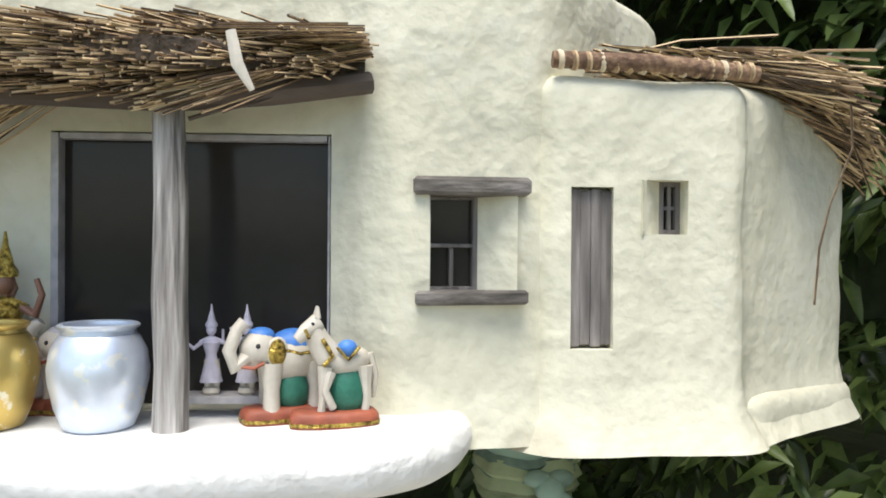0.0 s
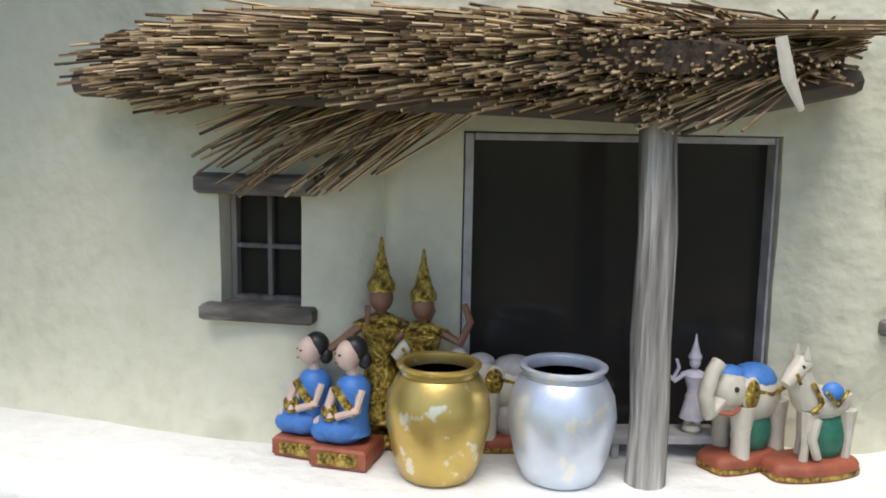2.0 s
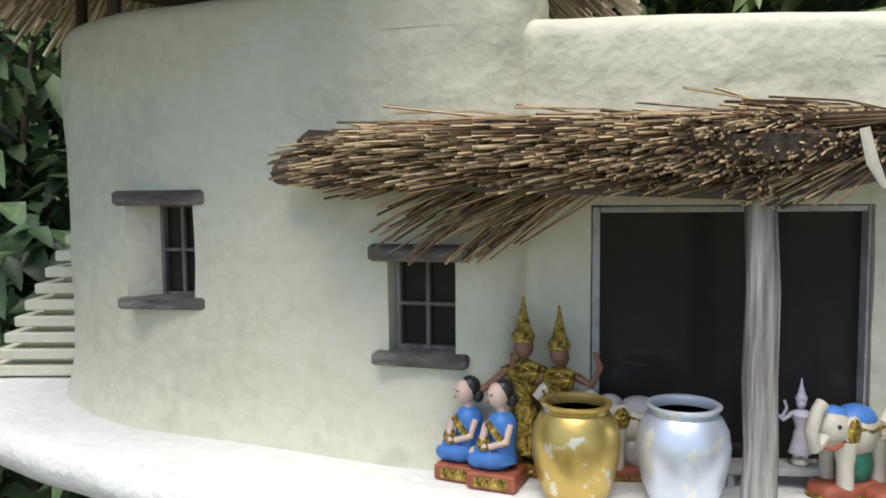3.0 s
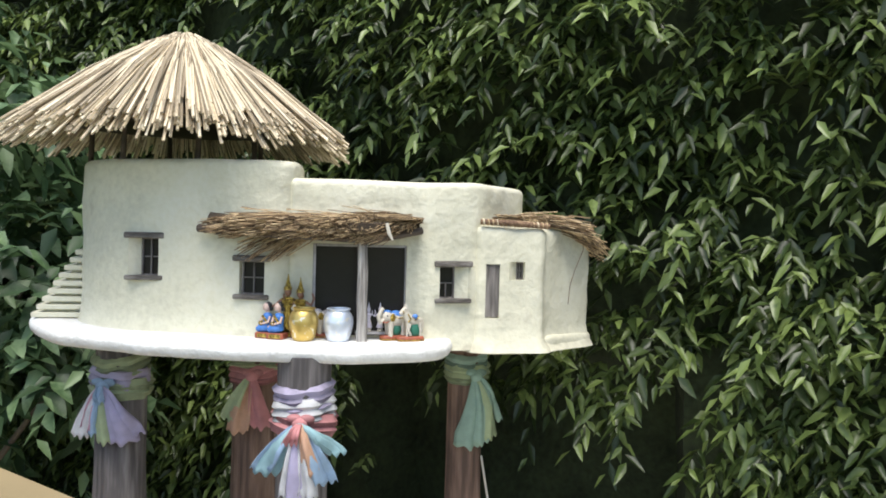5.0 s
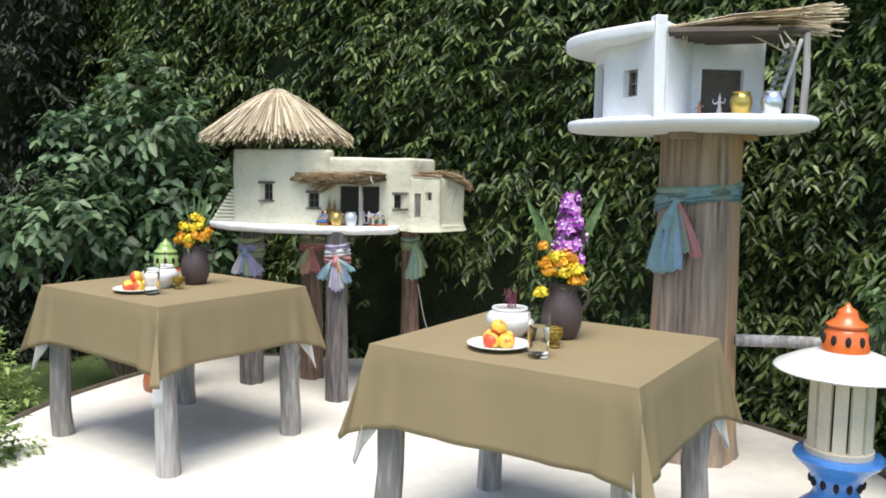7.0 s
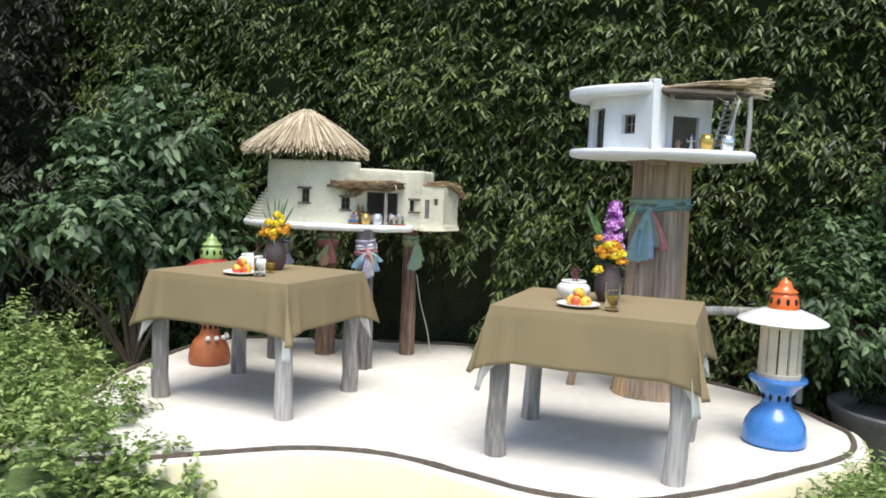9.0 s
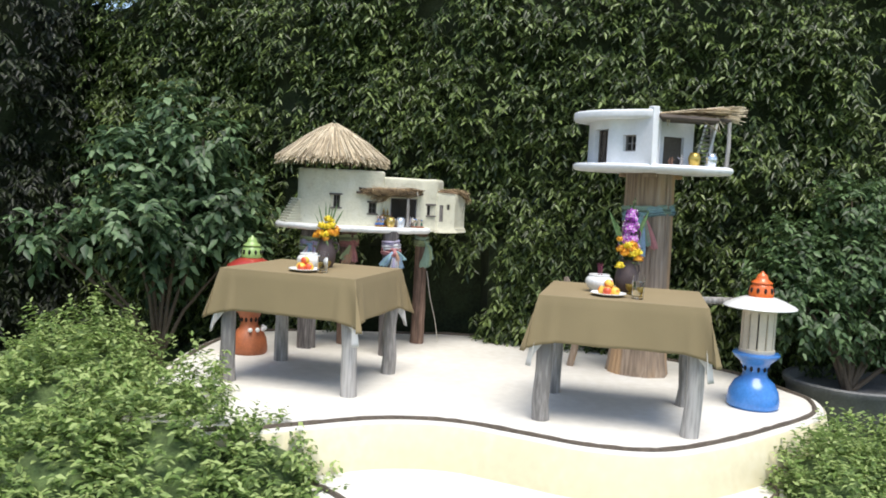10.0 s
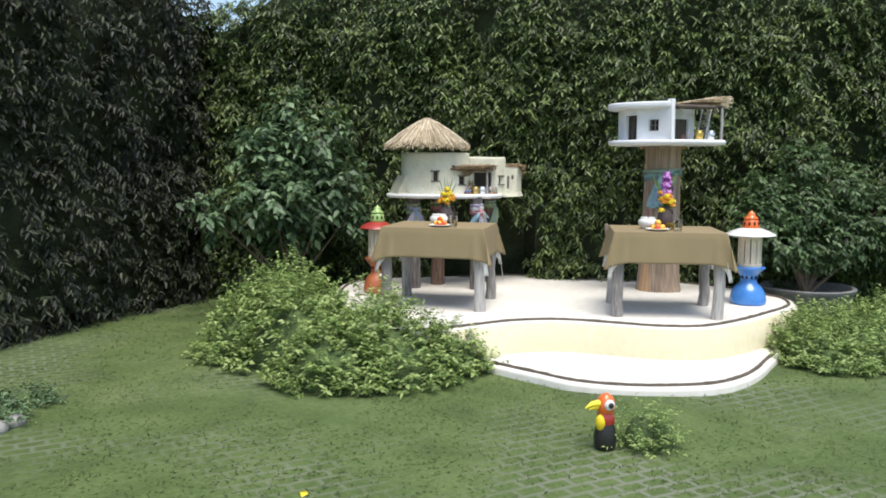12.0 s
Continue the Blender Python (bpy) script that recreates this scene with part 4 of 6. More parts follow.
def sash(name, x, y, z, r, wraps, tails, label, facing, drop=0.17, lean=0.0):
    """Gauze bands wound round a pillar, knotted in front, pleated tails hanging; tails: (colour, sideways, fall, width)."""
    ob = thing(name, label, "sash", x, y, z, facing)
    rs = random.Random(int(abs(x * 1000)))
    for i, c in enumerate(wraps):
        b = Builder(SASH[c])
        tilt = rs.uniform(-11, 11)
        hw = 0.024 + 0.05 * r
        prof = [(r * 1.0 + 0.006 + 0.004 * math.sin(q * 2.1 + i) * (0 < q < 8), (q / 8 - 0.5) * 2 * hw) for q in range(9)]
        prof[0], prof[-1] = (r * 0.99, -hw - 0.002), (r * 0.99, hw + 0.002)
        b.lathe([(p + 0.003 * i, q) for p, q in prof], seg=36, wob=0.16, m=pose(0, 0, (len(wraps) / 2 - i) * hw * 1.15, tilt, rs.uniform(-6, 6), 40 * i))
        b.done("wrap", ob)
    front = -r - 0.016
    b = Builder(SASH[tails[-1][0]])
    b.ball((lean, front - 0.004, -0.004), (0.019, 0.015, 0.015), 12, 8)
    b.ball((lean - 0.014, front, 0.008), (0.017, 0.011, 0.010), 10, 7)
    b.ball((lean + 0.015, front, 0.006), (0.018, 0.011, 0.011), 10, 7)
    b.done("knot", ob)
    for i, (c, side, fall, width) in enumerate(tails):
        ph, n = rs.uniform(0, 6), rs.uniform(5, 9)

        def point(k, t, side=side, fall=fall, width=width, ph=ph, n=n, i=i):
            wd = 0.014 + (width - 0.014) * min(1, k * 1.25) ** 0.8
            xx = lean + side * (0.10 * k + 0.90 * k ** 0.7) + t * wd
            pleat = (0.004 + 0.05 * width) * math.sin(t * n + ph) * min(1, k * 2.2)
            bend = max(0.0, abs(xx) - r * 0.5) ** 2 * 1.6 / max(r, 0.05)
            return (xx, front - 0.018 * math.sin(min(1, k * 1.2) * 2.6) + pleat - 0.003 * i + min(bend, 0.03), -fall * drop * (k - 0.10 * k * abs(t)) + 0.006 * math.sin(t * 17 + ph) * k)

        gauze(ob, "tail", c, point)
    return ob


VIEW1 = -30
sash("sash", *PILLARS[0][0], 0.83, 0.07, ["lime", "lilac", "lime"], [("white", -0.065, 1.0, 0.055), ("pink", -0.045, 0.85, 0.040), ("blue", -0.022, 0.9, 0.035), ("lime", 0.012, 1.05, 0.045), ("lilac", 0.055, 1.05, 0.085), ("lilac", 0.085, 0.9, 0.06), ("blue", 0.0, 0.3, 0.03)], "lilac, lime and blue gauze sash knotted round a log pillar", VIEW1, 0.15, -0.02)
sash("sash", *PILLARS[1][0], 0.83, 0.064, ["lilac", "white", "red"], [("teal", -0.075, 0.85, 0.065), ("blue", -0.09, 0.8, 0.05), ("white", -0.02, 1.15, 0.045), ("lilac", 0.005, 1.25, 0.06), ("white", 0.025, 1.15, 0.04), ("blue", 0.065, 0.95, 0.05), ("teal", 0.085, 0.5, 0.045), ("orange", 0.03, 0.75, 0.035), ("red", -0.02, 0.3, 0.035)], "red, teal, white and blue gauze sash knotted round a log pillar", VIEW1, 0.15)
sash("sash", *PILLARS[2][0], 0.86, 0.055, ["green", "lime"], [("green", -0.015, 1.05, 0.08), ("green", 0.02, 1.0, 0.07), ("lime", 0.05, 0.95, 0.06), ("green", 0.075, 0.7, 0.04)], "faded green and lime gauze sash tied round a log pillar", VIEW1 + 18, 0.20)
sash("sash", *PILLARS[3][0], 0.84, 0.07, ["lime", "red"], [("orange", -0.04, 1.0, 0.07), ("lime", -0.07, 0.8, 0.05), ("red", 0.03, 0.9, 0.06)], "faded orange and lime gauze sash tied round a log pillar", VIEW1, 0.17)

# ---- tables and cloths ----
TABLES = [((-0.905, -0.33), math.atan2(-0.939, 0.345)), ((-0.132, -2.217), math.atan2(-0.917, 0.40))]
A1, A2, TOPZ = 0.47, 0.42, 0.74


def log_table(cx, cy, turn, label):
    t = thing("log_table", label, "table", cx, cy, 0, math.degrees(turn), "offering tables")
    b = Builder(GREYWOOD)
    b.box((0, 0, TOPZ - 0.03), (2 * A1 - 0.02, 2 * A2 - 0.02, 0.04))
    b.done("tabletop", t)
    for i, (sx, sy) in enumerate(((-1, -1), (1, -1), (1, 1), (-1, 1))):
        b = Builder(LOGWOOD)
        rs = random.Random(i + int(cx * 100))
        pts = [(sx * 0.425 + rs.gauss(0, 0.006), sy * 0.358 + rs.gauss(0, 0.006), z) for z in (0, 0.12, 0.3, 0.45, 0.6, TOPZ - 0.05)]
        b.tube(pts, [0.052, 0.050, 0.047, 0.049, 0.047, 0.047], 14)
        b.done("leg", t)
    return t


def draped(mat, name, cx, cy, turn, seed, lift, inset, hang, ear_out, ear_drop):
    """A cloth over the table: flat panels, crisp top edge, the corners folded into flaring ears."""
    a1, a2 = A1 - inset, A2 - inset
    per = []
    for (x0, y0), (x1, y1) in (((-a1, -a2), (a1, -a2)), ((a1, -a2), (a1, a2)), ((a1, a2), (-a1, a2)), ((-a1, a2), (-a1, -a2))):
        side = math.dist((x0, y0), (x1, y1))
        ux, uy = (x1 - x0) / side, (y1 - y0) / side
        for i in range(64):
            w = 0.5 - 0.5 * math.cos(math.pi * i / 64)
            near = min(w, 1 - w) * side
            sign = -1 if w < 0.5 else 1
            per.append((x0 + (x1 - x0) * w, y0 + (y1 - y0) * w, uy, -ux, ux * sign, uy * sign, max(0.0, 1 - near / 0.12)))
    n = len(per)
    top = TOPZ + lift
    vs = [(0, 0, top)]
    for f in (0.25, 0.5, 0.75, 0.93, 0.985):
        vs += [(p[0] * f, p[1] * f, top + 0.0015 * noise.noise(Vector((p[0] * f * 6, p[1] * f * 6, seed)))) for p in per]
    steps = 14
    for j in range(steps + 1):
        k = j / steps
        for x, y, nx_, ny_, tx_, ty_, c in per:
            a = math.atan2(y / a2, x / a1)
            wave = 0.010 * noise.noise(Vector((math.cos(a) * 3.5, math.sin(a) * 3.5, seed))) + 0.005 * noise.noise(Vector((x * 14, y * 14, seed)))
            ear = c ** 1.6
            out = (0.005 if lift > 0.002 else -0.004) + (0.022 + wave + 0.35 * ear_out * ear) * k * (1 if lift > 0.002 else 0.8)
            along = ear_out * ear * k ** 1.15
            fold = 0.012 * math.sin(min(1, c * 1.15) * math.pi * 2) * k
            slip = 0.004 * noise.noise(Vector((math.cos(a) * 2, math.sin(a) * 2, seed + 3)))
            soft = min(1, k * 9)
            drop = (hang + slip + ear_drop * ear) * k
            vs.append((x + (nx_ * (out + fold) + tx_ * along) * soft, y + (ny_ * (out + fold) + ty_ * along) * soft, top - drop - 0.003 * (k > 0)))
    rings = 5 + steps + 1
    fs = [(0, 1 + i, 1 + (i + 1) % n) for i in range(n)]
    for j in range(rings - 1):
        for i in range(n):
            i2 = (i + 1) % n
            fs.append((1 + j * n + i, 1 + (j + 1) * n + i, 1 + (j + 1) * n + i2, 1 + j * n + i2))
    b = Builder(mat)
    b.add(vs, fs)
    ob = b.done(name, m=pose(cx, cy, 0, 0, 0, math.degrees(turn)))
    sm = ob.modifiers.new("thickness", "SOLIDIFY")
    sm.thickness = 0.0025
    return ob


def tablecloth(cx, cy, turn, seed):
    tagged(draped(LINEN, "undercloth", cx, cy, turn, seed, 0.0005, 0.012, 0.19, 0.062, 0.215), "white cotton undercloth showing at the corners of a table", "undercloth", "undercloths")
    tagged(draped(CLOTH, "tablecloth", cx, cy, turn, seed, 0.004, 0.0, 0.262, 0.085, 0.055), "plain olive brown tablecloth hanging over a log table", "tablecloth", "tablecloths")


for k, ((tx, ty), turn) in enumerate(TABLES):
    log_table(tx, ty, turn, "square table on thick weathered grey log legs")
    tablecloth(tx, ty, turn, k * 5.3)

# ---- second miniature house on a tree trunk ----
trunk = thing("tree_trunk", "thick weathered brown tree trunk standing on the terrace", "trunk", 1.12, -1.80, 0)
b = Builder(TRUNKWOOD)
vs, fs, seg = [], [], 180
cracks = [(rr.uniform(0, 6.28), rr.uniform(0.0, 1.0), rr.uniform(0.35, 1.2), rr.uniform(-0.10, 0.10)) for i in range(34)]
lev = [(0, 0.235), (0.06, 0.225), (0.2, 0.212), (0.5, 0.20), (0.8, 0.192), (1.1, 0.184), (1.35, 0.180), (1.515, 0.178)]
zs = np.linspace(0, 1.515, 40)
for z in zs:
    r = np.interp(z, [l[0] for l in lev], [l[1] for l in lev])
    for k in range(seg):
        a = 2 * math.pi * k / seg
        q = r * (1 + 0.07 * noise.noise(Vector((math.cos(a) * 2.2, math.sin(a) * 2.2, z * 0.5))) + 0.06 * noise.noise(Vector((math.cos(a) * 7, math.sin(a) * 7, z * 0.6))) - 0.07 * max(0, 1 - abs(math.sin((a - 3.6) / 2)) * 9))
        for ca, cz, cl, drift in cracks:
            off = abs((a - ca - drift * (z - cz) - 0.03 * math.sin(z * 9 + ca) + math.pi) % (2 * math.pi) - math.pi)
            if cz < z < cz + cl and off < 0.035:
                q -= 0.014 * (1 - off / 0.035) * math.sin(math.pi * (z - cz) / cl)
        vs.append((q * math.cos(a), q * math.sin(a), z))
b.add(vs, [(j * seg + k, j * seg + (k + 1) % seg, (j + 1) * seg + (k + 1) % seg, (j + 1) * seg + k) for j in range(len(zs) - 1) for k in range(seg)] + [tuple((len(zs) - 1) * seg + k for k in range(seg))])
b.done("trunk", trunk)
for i, (dx, dy, rz) in enumerate(((-0.06, -0.03, 20), (0.05, 0.02, -60))):
    b = Builder(TRUNKWOOD)
    b.box((dx, dy, 1.502), (0.46, 0.10, 0.03), radians(rz))
    b.done("support_board", trunk)

P2 = 1.565
house2 = thing("miniature_house", "white miniature spirit house with a straw porch on a round platform", "spirit house", 0, 0, 0)
b = Builder(WHITEWALL)
plat2 = smooth_loop([(0.50, -1.72), (0.485, -1.95), (0.54, -2.16), (0.66, -2.34), (0.83, -2.47), (0.97, -2.47), (1.12, -2.38), (1.36, -2.12), (1.42, -1.72), (1.22, -1.40), (0.92, -1.29), (0.68, -1.38), (0.555, -1.53)], 8)
b.prism(plat2, P2 - 0.05, P2, 0.02, 0.028, 0.003)
b.done("platform", house2, "round white plaster platform")


def bar_wall(name, pts, z0, z1, th, parent, cutters=(), mat=WHITEWALL):
    pts = [Vector(p) for p in pts]
    n = len(pts)
    lf, rt = [], []
    for i, p in enumerate(pts):
        d = (pts[min(i + 1, n - 1)] - pts[max(i - 1, 0)]).normalized()
        s = Vector((-d.y, d.x)) * th / 2
        lf.append(p + s)
        rt.append(p - s)
    loop = lf + rt[::-1]
    vs = [(p.x, p.y, z0) for p in loop] + [(p.x, p.y, z1) for p in loop]
    m = len(loop)
    fs = [(k, (k + 1) % m, m + (k + 1) % m, m + k) for k in range(m)]
    for k in range(n - 1):
        k2 = m - 1 - k
        fs += [(k + 1, k, k2, k2 - 1), (m + k, m + k + 1, m + k2 - 1, m + k2)]
    b = Builder(mat)
    b.add(vs, fs)
    ob = b.done(name, parent)
    if cutters:
        cut(ob, cutters)
    md = ob.modifiers.new("soft", "BEVEL")
    md.width, md.segments, md.limit_method = 0.005, 2, "ANGLE"
    return ob


FIN = Vector((0.535, -2.04))
wl = smooth_line([(0.86, -1.42), (0.70, -1.55), (0.61, -1.70), (0.615, -1.80), (0.590, -1.90), FIN], 6)
wdir = math.degrees(math.atan2(-0.93, -0.366))
W5 = (0.608, -1.872, 1.708)
D5 = (0.66, -1.63, 1.69)
bar_wall("front_wall", wl, P2 - 0.01, 1.90, 0.04, house2, [pose(*W5, 0, 0, wdir) @ Matrix.Diagonal((0.115, 0.16, 0.115, 1)), pose(*D5, 0, 0, 232) @ Matrix.Diagonal((0.17, 0.16, 0.24, 1))])
bar_wall("fin_wall", [(0.515, -2.035), (0.56, -2.055)], P2 - 0.01, 1.955, 0.055, house2)
bar_wall("porch_side_wall", [(0.56, -2.055), (0.70, -2.02), (0.84, -1.95)], P2 - 0.01, 1.93, 0.035, house2)
bar_wall("porch_back_wall", [(0.82, -1.945), (0.97, -2.02), (1.12, -2.10)], P2 - 0.01, 1.92, 0.035, house2, [pose(0.965, -2.018, P2 + 0.108, 0, 0, -27) @ Matrix.Diagonal((0.185, 0.2, 0.216, 1))])
bar_wall("back_wall", [(1.12, -2.10), (1.30, -1.90), (1.25, -1.55), (1.05, -1.40), (0.86, -1.42)], P2 - 0.01, 1.90, 0.035, house2)
# floor darkened to stand for the shade inside the white house
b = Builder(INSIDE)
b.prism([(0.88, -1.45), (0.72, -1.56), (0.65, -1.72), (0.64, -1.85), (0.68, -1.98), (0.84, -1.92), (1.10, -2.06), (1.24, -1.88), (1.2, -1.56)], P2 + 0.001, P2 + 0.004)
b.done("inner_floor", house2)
b = Builder(WHITEWALL)
b.prism(smooth_loop([(0.505, -2.04), (0.49, -1.90), (0.49, -1.70), (0.55, -1.50), (0.68, -1.36), (0.92, -1.28), (1.2, -1.4), (1.33, -1.75), (1.2, -2.06), (1.0, -2.0), (0.84, -1.93), (0.66, -2.03), (0.57, -2.07)], 6), 1.875, 1.935, 0.015, 0.02, 0.0)
b.done("canopy", house2, "rounded white plaster canopy")
win = new("window")
win.parent = house2
win.matrix_basis = pose(*W5, 0, 0, wdir)
b = Builder(GREYWOOD)
for sx in (-1, 1):
    b.box((sx * 0.053, 0, 0), (0.010, 0.02, 0.113))
    b.box((0, 0, sx * 0.053), (0.096, 0.02, 0.010))
b.box((0, 0, 0), (0.007, 0.014, 0.1))
b.box((0, 0.0, 0.0), (0.1, 0.012, 0.007))
b.done("window_frame", win)
b = Builder(PANE)
b.box((0, 0.006, 0), (0.11, 0.003, 0.11))
b.done("pane", win)
dr2 = new("door")
dr2.parent = house2
dr2.matrix_basis = pose(0.675, -1.618, 1.685, 0, 0, 232)
for i in range(4):
    b = Builder(DARKWOOD)
    b.box((-0.063 + 0.042 * i, 0.012 * (i % 2), 0), (0.040, 0.012, 0.236))
    b.done("door_plank", dr2)
b = Builder(TAUPE)
b.box((0, 0, 0), (0.19, 0.006, 0.22))
b.done("door_panel", house2, m=pose(0.975, -2.008, P2 + 0.108, 0, 0, -27))
for i, (x, y) in enumerate(((0.945, -2.425), (1.13, -2.24))):
    b = Builder(LOGWOOD)
    b.tube([(x, y, P2 - 0.003), (x + 0.006, y - 0.004, 1.72), (x, y, 1.89)], [0.016, 0.014, 0.013], 10)
    b.done("porch_post", house2)
for i in range(10):
    b = Builder(LOGWOOD)
    b.box((1.06 + 0.010 * i, -2.20 - 0.002 * i, P2 + 0.02 + 0.031 * i), (0.022, 0.11, 0.009), radians(-30))
    b.done("stair_tread", house2)
for s in (-0.06, 0.06):
    b = Builder(WHITEWALL)
    b.tube([(1.045 + s * 0.5, -2.20 + s * 0.87, P2), (1.165 + s * 0.5, -2.225 + s * 0.87, P2 + 0.33)], 0.008, 6)
    b.done("stair_rail", house2)
for i in range(7):
    k = i / 5
    b = Builder(DARKWOOD)
    if i < 6:
        b.tube([(0.545 + 0.33 * k, -2.09 + 0.12 * k, 1.885 + 0.01 * k), (0.80 + 0.26 * k, -2.40 + 0.12 * k, 1.878 + 0.012 * k)], 0.017, 6)
    else:
        b.tube([(0.545, -2.085, 1.893), (0.74, -2.31, 1.888), (0.95, -2.43, 1.89)], 0.013, 8)
    b.done("porch_board", house2, "dark brown timber board")
b = Builder(STRAW, REED)
pr = []
for i in range(520):
    k = rr.random()
    q = rr.random()
    st = (0.56 + 0.10 * q + 0.1 * k, -2.08 + 0.16 * q * k + 0.05 * k, 1.905 + 0.012 * rr.random())
    en = (0.86 + 0.30 * k + rr.gauss(0, 0.02), -2.44 + 0.26 * k + rr.gauss(0, 0.02), 1.915 + 0.055 * rr.random())
    pr.append((st, en))
for i in range(160):
    k = rr.random()
    pr.append(((0.80 + 0.1 * k, -2.2 + 0.1 * k, 1.93), (1.0 + 0.13 * rr.random(), -2.50 + 0.16 * rr.random(), 1.88 + 0.12 * rr.random())))
b.use(STRAW)
straws(b, pr[:380], 0.0022, 0.0026, 0.012, 4)
b.use(REED)
straws(b, pr[380:], 0.0022, 0.0028, 0.012, 4)
straws(b, [((0.60, -2.11, 1.90), (0.605, -2.12, 1.83)), ((0.615, -2.125, 1.895), (0.60, -2.13, 1.845)), ((0.72, -2.27, 1.90), (0.86, -2.40, 1.80)), ((0.83, -2.37, 1.90), (0.86, -2.39, 1.82)), ((0.84, -2.37, 1.91), (0.88, -2.41, 1.84))], 0.004, 0.003, 0, 5)
tagged(b.done("straw_thatch", house2, "loose brown straw thatch"), kind="stuff")
sash("sash", 1.12, -1.80, 1.21, 0.185, ["green", "teal"], [("teal", -0.07, 1.0, 0.13), ("blue", -0.01, 0.95, 0.10), ("green", 0.04, 0.7, 0.07), ("red", 0.10, 0.75, 0.06), ("teal", -0.03, 0.4, 0.08)], "teal gauze sash with a red tail knotted round the trunk", -66, 0.34, -0.04)


# ---- lanterns ----
def lantern(x, y, s, base, flange, body, hat, top, label, face=False):
    ob = thing("garden_lantern", label, "lantern", x, y, 0)
    b = Builder(base)
    b.lathe([(0.150 * s, 0), (0.165 * s, 0.015), (0.166 * s, 0.05), (0.155 * s, 0.11), (0.125 * s, 0.165), (0.085 * s, 0.20), (0.075 * s, 0.225), (0.080 * s, 0.26), (0.10 * s, 0.30), (0.14 * s, 0.335), (0.150 * s, 0.35), (0.145 * s, 0.362), (0.11 * s, 0.366)], seg=40)
    b.done("base", ob)
    for i in range(12):
        a = 2 * math.pi * i / 12
        b = Builder(HOLE)
        b.ball((0.0845 * s * math.cos(a), 0.0845 * s * math.sin(a), 0.262), (0.010, 0.010, 0.02), 8, 6)
        b.done("vent_hole", ob)
    b = Builder(HOLE)
    b.lathe([(0.062 * s, 0.36), (0.062 * s, 0.66)], seg=20)
    b.done("inner_core", ob)
    for i in range(12):
        a = 2 * math.pi * i / 12
        b = Builder(body)
        b.box((0, 0, 0), (0.043 * s, 0.014, 0.245), 0, Matrix.Translation((0.098 * s * math.cos(a), 0.098 * s * math.sin(a), 0.507)) @ Matrix.Rotation(a + math.pi / 2, 4, "Z"))
        b.done("slat", ob)
    b = Builder(body)
    b.lathe([(0.112 * s, 0.362), (0.114 * s, 0.385), (0.10 * s, 0.39), (0.06 * s, 0.39)], seg=32)
    b.done("collar", ob)
    b = Builder(body)
    b.lathe([(0.06 * s, 0.625), (0.104 * s, 0.625), (0.110 * s, 0.665), (0.05, 0.67)], seg=32)
    b.done("neck_ring", ob)
    b = Builder(hat)
    b.lathe([(q * s ** 1.5, h) for q, h in ((0.06, 0.662), (0.19, 0.660), (0.224, 0.657), (0.231, 0.663), (0.222, 0.674), (0.16, 0.704), (0.10, 0.726), (0.05, 0.733))], seg=44)
    b.done("brim", ob)
    cap = Builder(top)
    cap.lathe([(0.076, 0.73), (0.078, 0.75), (0.070, 0.795), (0.058, 0.81), (0.066, 0.816), (0.068, 0.822), (0.040, 0.842), (0.034, 0.86), (0.030, 0.872), (0.012, 0.884), (0.006, 0.896)], seg=32)
    cap_ob = cap.done("cap", ob)
    for i in range(10):
        a = 2 * math.pi * i / 10
        b = Builder(HOLE)
        b.ball((0.0745 * math.cos(a), 0.0745 * math.sin(a), 0.772), (0.010, 0.010, 0.019), 8, 6)
        b.done("cap_slot", cap_ob)
    return ob


lantern(0.72, -2.79, 1.0, BLUEGLAZE, BLUEGLAZE, CREAMCLAY, CERAMIC, ORANGEGLAZE, "ceramic garden lantern with blue base, white brim and orange cap")
lan2 = lantern(-0.72, 0.55, 0.85, TERRA, TERRA, CREAMCLAY, REDGLAZE, GREENGLAZE, "ceramic garden lantern with terracotta base, red brim and green cap")
for i in range(5):
    a = -2.2 + 0.5 * i
    b = Builder(CERAMIC)
    b.ball((0.115 * math.cos(a), 0.115 * math.sin(a), 0.19), 0.018, 8, 6)
    b.done("white_knob", lan2)


# ---- offerings and figures on the first house's platform ----
def spot_on_house(u, d, z=FLOOR1, turn=0):
    x, y = local(u, d)
    return pose(x, y, z, 0, 0, math.degrees(H1_TURN) + turn)


def jar(mat, r, h, m, label):
    ob = new("offering_jar")
    ob.matrix_basis = m
    b = Builder(mat)
    p = [(0.62, 0), (0.70, 0.02), (0.86, 0.2), (0.98, 0.45), (1.0, 0.58), (0.95, 0.74), (0.82, 0.86), (0.75, 0.90), (0.70, 0.90), (0.70, 0.85), (0.6, 0.3), (0.0, 0.25)]
    b.lathe([(a * r, c * h) for a, c in p], seg=44)
    b.done("jar_body", ob)
    b = Builder(mat)
    b.lathe([(a * r, c * h) for a, c in ((0.70, 0.895), (0.735, 0.905), (0.73, 0.94), (0.80, 0.965), (0.81, 0.985), (0.76, 1.0), (0.68, 0.99), (0.66, 0.93), (0.67, 0.895))], seg=44)
    b.done("rim", ob)
    return tagged(ob, label, "jar", "offering jars")


